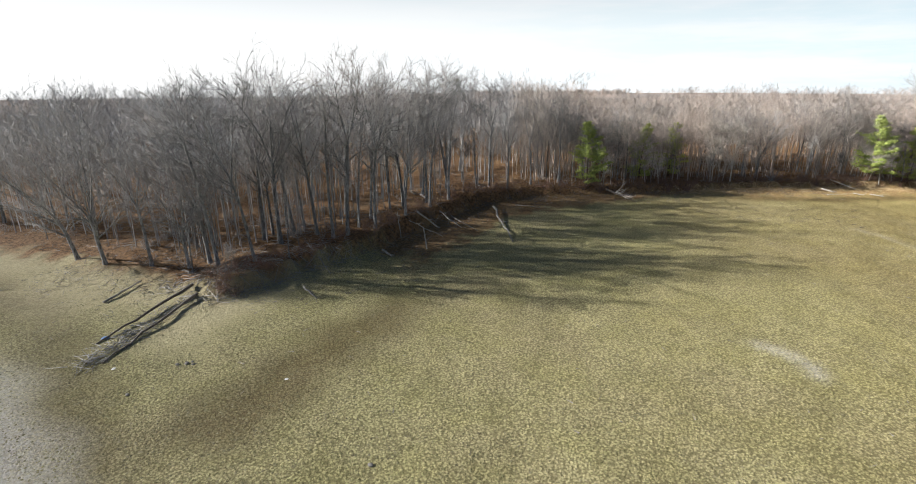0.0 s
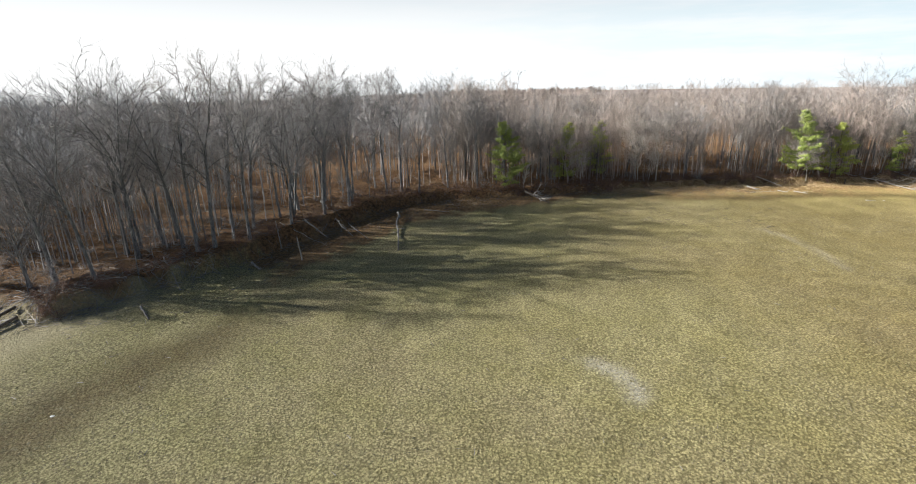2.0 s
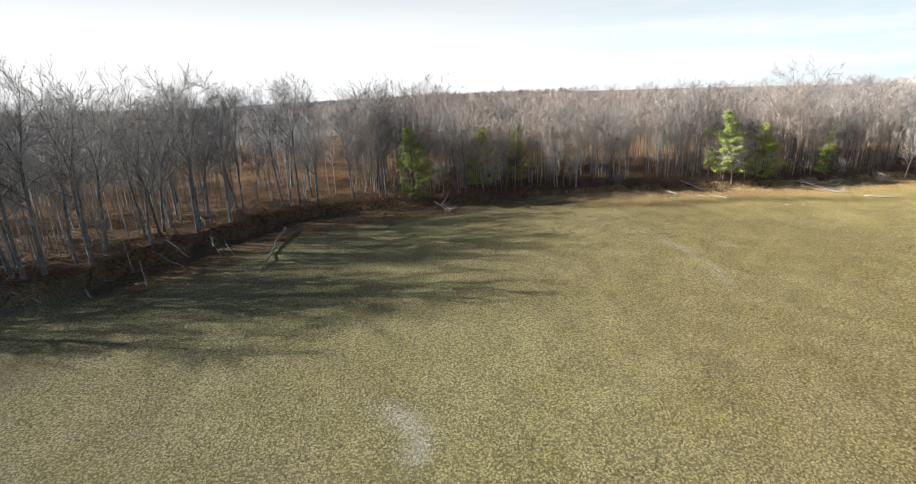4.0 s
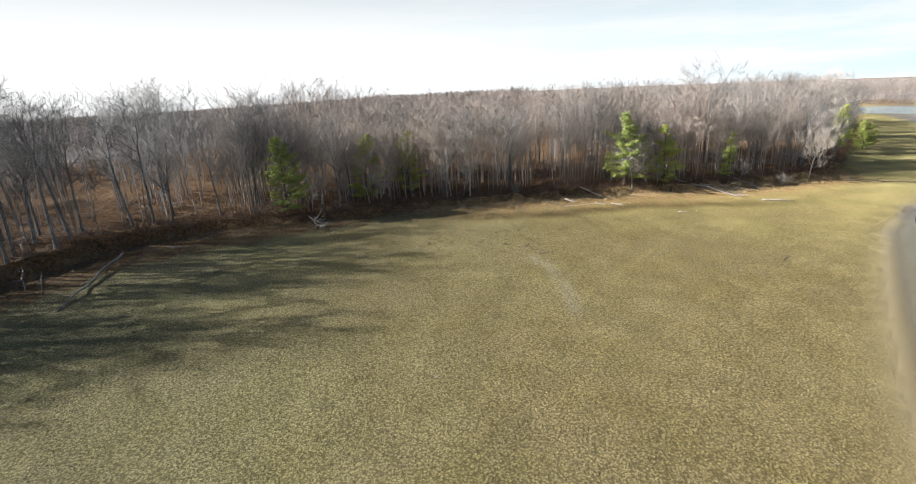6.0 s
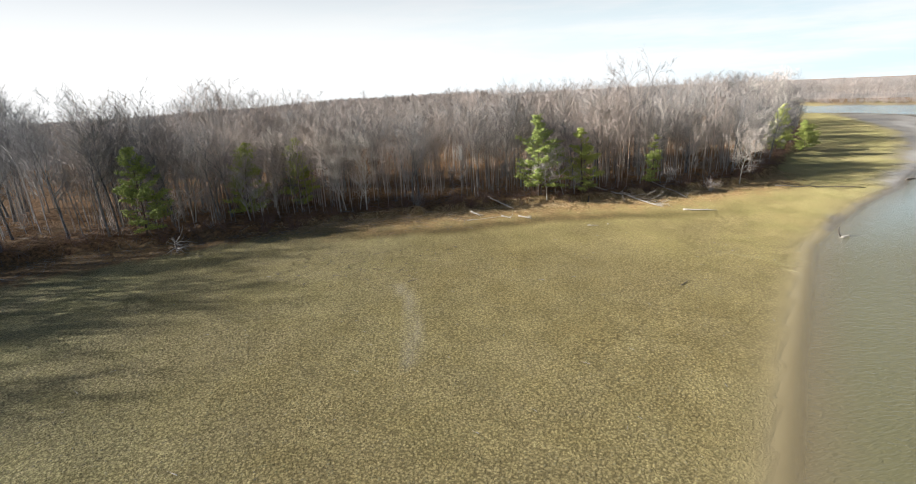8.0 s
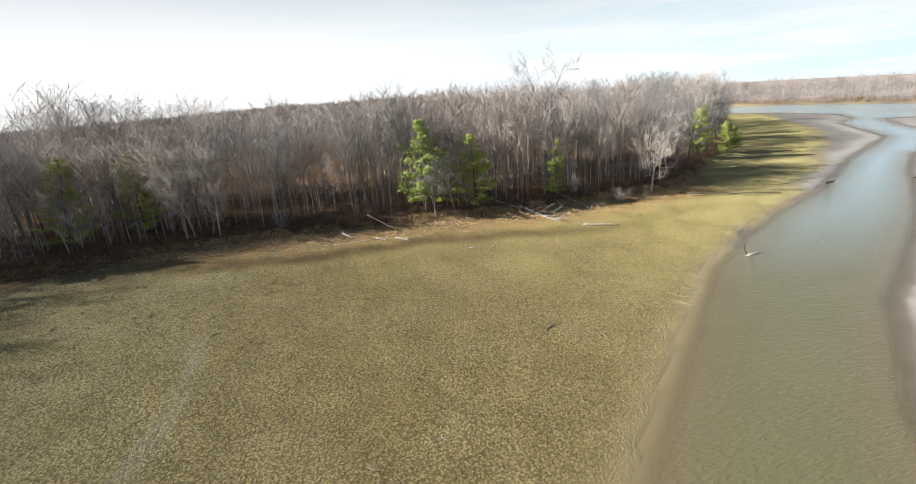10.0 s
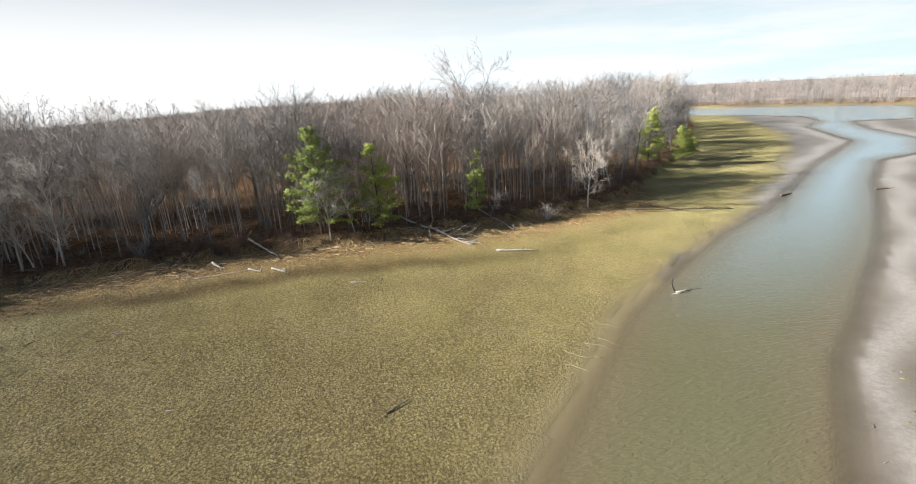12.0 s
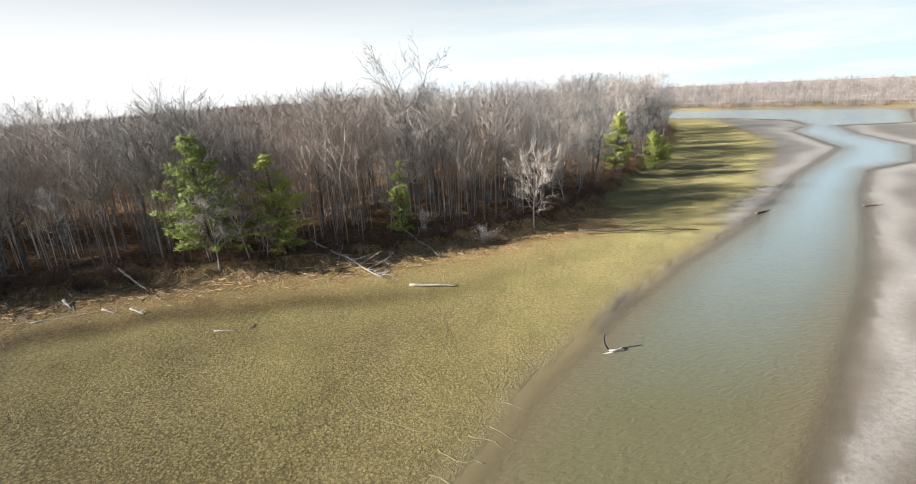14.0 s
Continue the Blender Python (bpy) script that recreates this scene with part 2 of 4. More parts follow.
litter = net.mix(net.ramp(small, 0.3, 0.7), (0.06, 0.038, 0.022), (0.27, 0.155, 0.075))
litter = net.mix(net.math("MULTIPLY", net.ramp(mid, 0.5, 0.7), 0.5), litter, (0.25, 0.185, 0.115))
mud = net.mix(net.math("MULTIPLY", net.attr("beach"), net.ramp(small, 0.25, 0.6)), mud, net.mix(grit, (0.16, 0.09, 0.04), (0.42, 0.28, 0.135)))
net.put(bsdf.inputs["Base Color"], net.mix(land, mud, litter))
rough = net.math("SUBTRACT", 0.92, net.math("MULTIPLY", net.math("MAXIMUM", wetness, flat), 0.55))
net.put(bsdf.inputs["Roughness"], rough)
net.put(bsdf.inputs["Specular IOR Level"], net.math("ADD", 0.08, net.math("MULTIPLY", flat, 0.42)))
relief = net.math("MULTIPLY", lump, net.math("ADD", 0.6, net.math("MULTIPLY", net.ramp(net.noise(0.3, 4.0, pos, 0.6), 0.36, 0.64), 0.5)))
net.put(bsdf.inputs["Normal"], net.bump(net.math("MULTIPLY", relief, coarse), 1.0, 0.36))

WATER_MAT, net, bsdf = material("shallow_water")
pos = net.place()
depth = net.attr("depth")
ripple = net.noise(2.6, 3.0, net.scaled(pos, (0.7, 1.9, 1.0)), 0.55, 0.5)
murk = net.mix(net.noise(0.12, 4.0, pos), (0.125, 0.1, 0.056), (0.152, 0.125, 0.075))
net.put(bsdf.inputs["Base Color"], net.mix(net.ramp(depth, 0.05, 0.5), murk, net.mix(net.noise(0.09, 4.0, pos), (0.108, 0.1, 0.05), (0.135, 0.126, 0.07))))
# Blue sky reflection on the farther water, mixed into its base colour.
far_sky_tint = net.mix(net.math("MULTIPLY", net.ramp(depth, 0.0, 0.55), net.attr("sky_sheen")), bsdf.inputs["Base Color"].links[0].from_socket, (0.25, 0.345, 0.385))
net.put(bsdf.inputs["Base Color"], far_sky_tint)
bsdf.inputs["Roughness"].default_value = 0.04
bsdf.inputs["IOR"].default_value = 1.333
bsdf.inputs["Diffuse Roughness"].default_value = 0.0
net.put(bsdf.inputs["Alpha"], net.math("ADD", 0.05, net.math("MULTIPLY", net.ramp(depth, 0.0, 0.2), 0.9)))
net.put(bsdf.inputs["Normal"], net.bump(ripple, 0.8, 0.1))


# ---------------------------------------------------------------- mesh helpers
def mesh_from(name, verts, tris, mat, smooth=False, attrs=()):
    verts, tris = np.asarray(verts, np.float32), np.asarray(tris, np.int32)
    me = bpy.data.meshes.new(name)
    me.vertices.add(len(verts))
    me.vertices.foreach_set("co", verts.ravel())
    me.loops.add(tris.size)
    me.loops.foreach_set("vertex_index", tris.ravel())
    me.polygons.add(len(tris))
    me.polygons.foreach_set("loop_start", np.arange(len(tris), dtype=np.int32) * 3)
    if smooth:
        me.polygons.foreach_set("use_smooth", np.ones(len(tris), bool))
    for key, values in attrs:
        me.attributes.new(key, "FLOAT", "POINT").data.foreach_set("value", np.asarray(values, np.float32).ravel())
    me.update(calc_edges=True)
    me.validate()
    me.materials.append(mat)
    return me


class Shape:
    """Collects tubes and cones as one triangle mesh."""

    def __init__(self):
        self.v, self.t, self.n = [], [], 0

    def add(self, v, t):
        self.v.append(np.asarray(v, float)), self.t.append(np.asarray(t, int) + self.n)
        self.n += len(v)

    def tube(self, path, radii, sides=5, cap=True):
        path, radii = np.asarray(path, float), np.asarray(radii, float)
        n = len(path)
        tang = np.gradient(path, axis=0)
        tang /= np.linalg.norm(tang, axis=1)[:, None] + 1e-9
        ref = np.array((0.31, 0.87, 0.2)) if abs(tang[0, 1]) < 0.8 else np.array((1.0, 0.1, 0.2))
        u = np.cross(tang, ref)
        u /= np.linalg.norm(u, axis=1)[:, None] + 1e-9
        w = np.cross(tang, u)
        a = np.arange(sides) * 2 * math.pi / sides
        ring = path[:, None] + radii[:, None, None] * (np.cos(a)[None, :, None] * u[:, None] + np.sin(a)[None, :, None] * w[:, None])
        i = np.arange(sides)
        j = (i + 1) % sides
        tris = []
        for k in range(n - 1):
            p, q = k * sides, (k + 1) * sides
            tris += [np.stack((p + i, p + j, q + j), 1), np.stack((p + i, q + j, q + i), 1)]
        verts = ring.reshape(-1, 3)
        if cap:
            verts = np.vstack((verts, path[:1], path[-1:]))
            c = n * sides
            q = (n - 1) * sides
            tris += [np.stack((np.full(sides, c), j, i), 1), np.stack((np.full(sides, c + 1), q + i, q + j), 1)]
        self.add(verts, np.vstack(tris))

    def cones(self, start, end, radius):
        start, end, radius = np.asarray(start, float), np.asarray(end, float), np.asarray(radius, float)
        m = len(start)
        if not m:
            return
        d = end - start
        d = d / (np.linalg.norm(d, axis=1)[:, None] + 1e-9)
        u = np.cross(d, np.array((0.37, 0.61, 0.7)))
        u /= np.linalg.norm(u, axis=1)[:, None] + 1e-9
        w = np.cross(d, u)
        verts = np.empty((m, 4, 3))
        for k in range(3):
            a = k * 2.0944
            verts[:, k] = start + radius[:, None] * (math.cos(a) * u + math.sin(a) * w)
        verts[:, 3] = end
        base = np.arange(m)[:, None] * 4
        tris = np.concatenate([base + np.array(f) for f in ((0, 1, 3), (1, 2, 3), (2, 0, 3))], 1).reshape(-1, 3)
        self.add(verts.reshape(-1, 3), tris)

    def tubes(self, paths, radii, sides=3):
        """Many open tubes at once: paths (m, k, 3), radii (m, k)."""
        m, k = radii.shape
        tang = np.gradient(paths, axis=1)
        tang /= np.linalg.norm(tang, axis=2)[:, :, None] + 1e-9
        u = np.cross(tang, np.array((0.31, 0.87, 0.2)))
        u /= np.linalg.norm(u, axis=2)[:, :, None] + 1e-9
        w = np.cross(tang, u)
        a = np.arange(sides) * 2 * math.pi / sides
        ring = paths[:, :, None] + radii[:, :, None, None] * (np.cos(a)[:, None] * u[:, :, None] + np.sin(a)[:, None] * w[:, :, None])
        at = np.arange(m * k * sides).reshape(m, k, sides)
        p, q = at[:, :-1], at[:, 1:]
        pn, qn = np.roll(p, -1, 2), np.roll(q, -1, 2)
        self.add(ring.reshape(-1, 3), np.concatenate((np.stack((p, pn, qn), 3).reshape(-1, 3), np.stack((p, qn, q), 3).reshape(-1, 3))))

    def slivers(self, start, end, radius):
        """One thin triangle a twig, for woods too far off to show its roundness."""
        d = end - start
        u = np.cross(d, np.array((0.37, 0.61, 0.7)))
        u *= (radius / (np.linalg.norm(u, axis=1) + 1e-9))[:, None]
        self.add(np.stack((start - u, start + u, end), 1).reshape(-1, 3), np.arange(len(start) * 3).reshape(-1, 3))

    def arrays(self):
        return np.vstack(self.v), np.vstack(self.t)


def part(name, shape, mat, parent=None, label="", smooth=False):
    v, t = shape.arrays() if isinstance(shape, Shape) else shape
    ob = new(name, mesh_from(name, v, t, mat, smooth))
    ob.parent = parent
    if label:
        tagged(ob, label)
    return ob


def empty(name, label, category, group="", kind=""):
    return tagged(new(name), label, category, group, kind)


def unit(v):
    return v / (np.linalg.norm(v) + 1e-9)


def bough(r, start, way, length, segments, wander=0.12, lift=0.25):
    """A path that leaves start along way, wanders, and bends slowly upward."""
    pts, d = [np.array(start, float)], unit(np.array(way, float))
    for _ in range(segments):
        d = unit(d + np.array([r.gauss(0, wander), r.gauss(0, wander), r.gauss(0, wander) + lift / segments]))
        pts.append(pts[-1] + d * length / segments)
    return np.array(pts)


def along(path, t):
    f = t * (len(path) - 1)
    k = min(int(f), len(path) - 2)
    return path[k] + (path[k + 1] - path[k]) * (f - k), unit(path[k + 1] - path[k])


def side_way(r, d, angle):
    """A direction that leaves d by about that angle, to a random side."""
    q = unit(np.array([r.gauss(0, 1), r.gauss(0, 1), r.gauss(0, 1)]))
    q = unit(q - d * np.dot(q, d))
    return unit(d * math.cos(angle) + q * math.sin(angle))


TWIG_R = 0.0145


def unit_rows(v):
    return v / (np.linalg.norm(v, axis=-1, keepdims=True) + 1e-9)


def paths_from(g, start, way, length, steps, wander, lift):
    """Many wandering paths at once, each bending slowly upward."""
    pts, d = [start], unit_rows(way)
    for _ in range(steps):
        d = unit_rows(d + g.normal(0, wander, d.shape) + np.array((0, 0, lift / steps)))
        pts.append(pts[-1] + d * (length / steps)[:, None])
    return np.stack(pts, 1)


def offshoots(g, hosts, n, lo, hi, a_lo, a_hi):
    """n evenly jittered places on each host path: host, place along it, start, and a way that leaves it at an angle."""
    m, k = hosts.shape[:2]
    h = np.repeat(np.arange(m), n)
    t = lo + (hi - lo) * (np.tile(np.arange(n), m) + g.uniform(0, 1, m * n)) / n
    f = np.clip(t, 0, 0.999) * (k - 1)
    i = f.astype(int)
    a, b = hosts[h, i], hosts[h, i + 1]
    d = unit_rows(b - a)
    q = g.normal(0, 1, d.shape)
    q = unit_rows(q - d * (q * d).sum(1, keepdims=True))
    ang = g.uniform(a_lo, a_hi, m * n)[:, None]
    return h, t, a + (b - a) * (f - i)[:, None], d * np.cos(ang) + q * np.sin(ang)


def bare_tree(seed, tall, girth, fork=0.5, leaders=3, limbs=20, dens=(6, 4, 4), lean=0.0, spread=0.27, low=0.35, open_=0.3, light=False):
    """Wood (trunk, leaders, limbs) and crown (branches, twigs) of a leafless broadleaf tree at the origin."""
    g = np.random.RandomState(seed)
    wood, crown = Shape(), Shape()
    a0 = g.uniform(0, 6.28)
    trunk = paths_from(g, np.array([[0, 0, -0.3]]), np.array([[math.cos(a0) * lean, math.sin(a0) * lean, 1.0]]), np.array([tall * fork + 0.3]), 3 if light else 8, 0.02 if light else 0.028, 0.06)
    rad = girth * np.linspace(1, 0.68, trunk.shape[1])
    if not light:
        rad[0] *= 1.45
        rad[1] *= 1.06
    wood.tubes(trunk, rad[None], 3 if light else 7)
    az = a0 + 6.28 * (np.arange(leaders) + g.uniform(-0.2, 0.2, leaders)) / leaders
    tip = (g.uniform(0.6, 1.2, leaders) if leaders > 1 else np.array([0.1])) * open_
    way = unit_rows(trunk[:, -1] - trunk[:, -2]) + np.stack((np.cos(az) * tip, np.sin(az) * tip, az * 0), 1)
    size = tall * (1 - fork) * g.uniform(0.8, 1.05, leaders)
    lead = paths_from(g, np.repeat(trunk[:, -1] - (0, 0, 0.1), leaders, 0), way, size, 3 if light else 7, 0.06, 0.16)
    lead_r = girth * 0.68 * (0.95 if leaders == 1 else 0.66) * np.linspace(1, 0.1, lead.shape[1])[None].repeat(leaders, 0)
    wood.tubes(lead, lead_r, 3 if light else 5)
    top_n, low_n = max(1, round(limbs * 0.68 / leaders)), max(1, round(limbs * 0.32))
    starts, ways, sizes, thick = [], [], [], []
    for hosts, radii, n, lo, hi in ((trunk, rad[None], low_n, low / fork, 0.98), (lead, lead_r, top_n, 0.06, 0.93)):
        h, t, s, w = offshoots(g, hosts, n, min(lo, 0.9), hi, 0.5, 0.95)
        up = np.clip(s[:, 2] / tall, 0, 1)
        dome = np.sqrt(np.clip(1 - np.clip((up - 0.42) / 0.6, 0, 1) ** 2, 0.06, 1)) * np.where(up < 0.42, 0.55 + up, 1.0)
        starts.append(s), ways.append(w), sizes.append(tall * spread * dome * g.uniform(0.65, 1.15, len(s)))
        thick.append(np.minimum(radii[h, (t * (radii.shape[1] - 1)).astype(int)] * 0.6, 0.012 * sizes[-1] + 0.03))
    s, w, size, thick = np.concatenate(starts), np.concatenate(ways), np.concatenate(sizes), np.concatenate(thick)
    w[:, 2] = np.abs(w[:, 2]) * 0.8 + 0.06
    limb = paths_from(g, s, w, size, 2 if light else 5, 0.08, 0.2)
    if light:
        wood.cones(limb[:, 0], limb[:, -1], np.maximum(thick, 0.05))
    else:
        wood.tubes(limb, thick[:, None] * np.linspace(1, 0.2, limb.shape[1]), 4)
    h, t, s2, w2 = offshoots(g, limb, dens[0], 0.2, 1.0, 0.4, 0.85)
    size2 = size[h] * g.uniform(0.32, 0.58, len(h)) * (1.15 - 0.55 * t) + 0.4
    h3, t3, s3, w3 = offshoots(g, lead, dens[0] + 2, 0.35, 1.0, 0.4, 0.85)
    s2, w2 = np.concatenate((s2, s3)), np.concatenate((w2, w3)) + (0, 0, 0.04)
    size2 = np.concatenate((size2, tall * 0.075 * g.uniform(0.6, 1.2, len(h3))))
    thick2 = np.concatenate((thick[h] * 0.42, np.full(len(h3), 0.035)))
    branch = paths_from(g, s2, w2, size2, 2 if light else 3, 0.09, 0.1)
    if light:
        crown.slivers(branch[:, 0], branch[:, -1], np.full(len(branch), 0.036))
    else:
        crown.tubes(branch, np.maximum(thick2, 0.03)[:, None] * np.linspace(1, 0.3, 4), 3)
    h, t, s3, w3 = offshoots(g, branch, dens[1], 0.2, 1.0, 0.4, 0.85)
    size3 = size2[h] * g.uniform(0.35, 0.65, len(h)) + 0.3
    e3 = s3 + unit_rows(w3 + (0, 0, 0.06)) * size3[:, None]
    if light:
        crown.slivers(s3, e3, np.full(len(s3), 0.024))
    else:
        crown.cones(s3, e3, np.full(len(s3), TWIG_R * 1.5))
    if dens[2]:
        h, t, s4, w4 = offshoots(g, np.stack((s3, e3), 1), dens[2], 0.2, 1.0, 0.4, 0.9)
        e4 = s4 + unit_rows(w4 + (0, 0, 0.05)) * (0.3 + size3[h] * g.uniform(0.3, 0.6, len(h)))[:, None]
        crown.cones(s4, e4, np.full(len(s4), TWIG_R * 0.85))
    top = float(np.percentile(np.concatenate([v[:, 2] for v in crown.v]), 99.5))
    for shape in (wood, crown):
        for v in shape.v:
            v[:, 2] = np.where(v[:, 2] > 0, v[:, 2] * tall / top, v[:, 2])
    return wood, crown


def pine(seed, tall, girth, base=0.2, width=0.34, gaps=0.32):
    """Wood and needles of a white pine: whorled boughs that carry tufts of needles."""
    r = random.Random(seed)
    wood, green = Shape(), Shape()
    trunk = bough(r, (0, 0, -0.3), (0.02, 0.01, 1), tall + 0.2, 9, 0.03, 0.05)
    wood.tube(trunk, girth * np.linspace(1, 0.1, len(trunk)), 6)
    starts, ends, radii = [], [], []
    z = tall * base
    while z < tall * 0.99:
        rel = (z - tall * base) / (tall * (1 - base))
        reach = 1.3 * tall * width * (1 - rel) ** 0.75 * (0.55 + 0.45 * min(1, rel * 5)) + 0.25
        for k in range(r.randint(4, 6)):
            if r.random() < gaps:
                continue
            a = r.uniform(0, 6.28)
            size = reach * r.uniform(0.55, 1.15)
            s, _ = along(trunk, min(0.999, (z + 0.3) / (tall + 0.2)))
            p = bough(r, s, (math.cos(a), math.sin(a), 0.1 + 0.5 * rel - 0.15), size, 4, 0.1, 0.35)
            wood.tube(p, np.linspace(0.028, 0.008, 5), 3, cap=False)
            for _ in range(int(9 + size * 11)):
                c, d = along(p, r.uniform(0.25, 1.0) * 0.999)
                c = c + np.array([r.gauss(0, 0.28), r.gauss(0, 0.28), r.gauss(0.05, 0.1)]) * min(1, size)
                for _ in range(8):
                    w = unit(np.array([r.gauss(0, 1), r.gauss(0, 1), r.gauss(0.35, 0.6)]) + d * 0.7)
                    starts.append(c), ends.append(c + w * r.uniform(0.22, 0.48)), radii.append(0.034)
        z += r.uniform(0.4, 0.65) * max(0.7, tall / 13)
    green.cones(starts, ends, radii)
    return wood, green


def bush(seed, tall, stems, twigs, thick=0.012):
    r = random.Random(seed)
    s = Shape()
    starts, ends, radii = [], [], []
    for _ in range(stems):
        a, out = r.uniform(0, 6.28), r.uniform(0.1, 0.9)
        p = bough(r, (r.gauss(0, 0.25), r.gauss(0, 0.25), -0.1), (math.cos(a) * out, math.sin(a) * out, 1), tall * r.uniform(0.6, 1.1), 3, 0.18, -0.25)
        s.tube(p[[0, 1, 3]], np.linspace(thick, thick * 0.3, 3), 3, cap=False)
        for _ in range(twigs):
            c, d = along(p, r.uniform(0.2, 1) * 0.999)
            starts.append(c), ends.append(c + side_way(r, d, r.uniform(0.4, 1.1)) * tall * r.uniform(0.12, 0.32)), radii.append(thick * 0.6)
    s.cones(starts, ends, radii)
    return s


# ---------------------------------------------------------------- ground: one sheet
def axis(lo, hi, step, far_lo, far_hi):
    core = list(np.arange(lo, hi + 1e-6, step))
    out, d, x = [], step, hi
    while x < far_hi:
        d *= 1.16
        x += d
        out.append(x)
    back, d, x = [], step, lo
    while x > far_lo:
        d *= 1.16
        x -= d
        back.append(x)
    return np.array(back[::-1] + core + out)


gx, gy = axis(-75, 215, 0.85, -4500, 4500), axis(18, 150, 0.85, -900, 4500)
X, Y = np.meshgrid(gx, gy)
px, py = X.ravel(), Y.ravel()
pz = height(px, py)
s_shore, s_far = signed_shore(px, py)
s_wob = s_shore + 1.2 * wave(px, py, 5, 11) + 0.6 * wave(px, py, 2.3, 12)
reach = 1.0 + 9.0 * np.clip((45 - px) / 30, 0, 1) * np.clip((px + 16) / 8, 0, 1)   # litter washed out over the bay's edge
land = np.clip((s_wob + reach) / 2.5, 0, 1) ** 1.5 * np.where(s_shore < 0, 0.85, 1) * np.where(s_far & (s_shore < 6), 0.3, 1)
ochre = np.clip((px - 8 + 8 * wave(px, py, 40, 41)) / 60, 0, 1) * np.clip((152 - px) / 40, 0.3, 1)
gold = np.clip((px - 60 + 6 * wave(px, py, 25, 43)) / 30, 0, 1) * np.clip((s_shore + 27 + 5 * wave(px, py, 18, 44)) / 16, 0, 1)
gold = np.maximum(gold, np.clip((px - 85) / 25, 0, 1) * (s_shore < 0)) * (px < 260) * np.where(px > 100, py > 71 + (px - 108) * 0.66, True)
sand = 0.8 * np.clip((12 + s_shore + 3 * wave(px, py, 12, 51)) / 8, 0, 1) * np.clip((-18 - px) / 8, 0, 1) * (s_shore < 3)
beach = np.exp(-((s_wob + 2.6) / 4.2) ** 2) * np.clip((px - 38) / 14, 0, 1) * (px < 128)


def stroke(line, width, soft=1.0, sway=1.0):
    d, _ = to_line(px + sway * wave(px, py, 8, 21), py + sway * wave(px, py, 8, 22), line)
    return np.clip(1 - (d - width * 0.4) / (width * soft), 0, 1)


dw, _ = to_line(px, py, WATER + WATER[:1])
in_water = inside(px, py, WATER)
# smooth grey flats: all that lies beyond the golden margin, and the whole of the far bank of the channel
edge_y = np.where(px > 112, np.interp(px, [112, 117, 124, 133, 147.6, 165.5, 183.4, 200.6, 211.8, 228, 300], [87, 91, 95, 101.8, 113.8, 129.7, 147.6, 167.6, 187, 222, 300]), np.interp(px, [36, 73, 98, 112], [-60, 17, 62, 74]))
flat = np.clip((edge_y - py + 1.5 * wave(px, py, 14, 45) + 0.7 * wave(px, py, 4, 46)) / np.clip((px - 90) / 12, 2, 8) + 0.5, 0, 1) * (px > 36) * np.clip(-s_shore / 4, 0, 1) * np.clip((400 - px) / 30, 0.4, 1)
# Pale line by the water: sky reflected in wet mud, put into the colour.
rim_sheen = np.exp(-((dw - 1.6 - 0.8 * wave(px, py, 20, 47)) / np.clip(px / 90, 1.0, 2.2)) ** 2) * flat * ~in_water
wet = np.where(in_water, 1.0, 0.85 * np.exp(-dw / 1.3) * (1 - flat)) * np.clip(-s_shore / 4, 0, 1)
# dark wrack lines that follow the shore, and stains of old puddles
WRACK = [(44, 97), (55, 97.4), (66, 96.9), (72, 98.1), (78.7, 98.9), (86.2, 98.2), (94, 97.5), (100.2, 96), (106.6, 97.5), (113.6, 100.1), (120, 102.7)]
OUTER = [(52, 88), (61, 90), (69, 90.8), (76.2, 92), (84.7, 92.2), (94, 90.4), (101.5, 90.2), (109.4, 92.5), (116, 95.5)]
fade = np.clip((px - 42) / 12, 0, 1) * np.clip((122 - px) / 35, 0.15, 1)
wrack = np.maximum(0.75 * stroke(WRACK, 1.3, 1.8, 0.4), 0.14 * stroke(OUTER, 2.2, 1.4, 0.5)) * fade
band = np.maximum.reduce([wrack, 0.6 * stroke([(-18, 28), (-14.8, 35), (-12.5, 40), (-9, 46)], 3.0, 1.3), 0.42 * stroke([(-58, 49.5), (-44, 43.2), (-37.2, 36.6), (-30.3, 30.2), (-24, 24)], 2.2, 1.3)])
band = band * (px < 240)
# First stroke is pale silt; the rim and the other strokes paint sky glare.
silt_and_sheen = np.maximum.reduce([0.3 * rim_sheen, 0.5 * stroke([(24.1, 40.6), (25.6, 39.0), (26.3, 37.2), (26.2, 35.5)], 0.7, 1.5, 0.4), 0.22 * stroke([(56.5, 77.5), (57.8, 73), (58, 68), (57.8, 61)], 0.5, 1.2, 0.15), 0.85 * stroke([(-62, 38), (-40, 29.5), (-29, 21), (-24, 15)], 4.5)])
ny, nx = X.shape
i = (np.arange(ny - 1)[:, None] * nx + np.arange(nx - 1)[None]).ravel()
tris = np.vstack((np.stack((i, i + 1, i + nx + 1), 1), np.stack((i, i + nx + 1, i + nx), 1)))
ground = new("ground", mesh_from("ground", np.stack((px, py, pz), 1), tris, GROUND, True, (("land", land), ("band", band), ("wet", wet), ("silt_and_sheen", silt_and_sheen), ("ochre", ochre), ("beach", beach), ("sand", sand), ("gold", gold), ("flat", flat))))
tagged(ground, "cracked olive lake bed mud rising to leaf-strewn woodland floor", "ground", kind="structure")

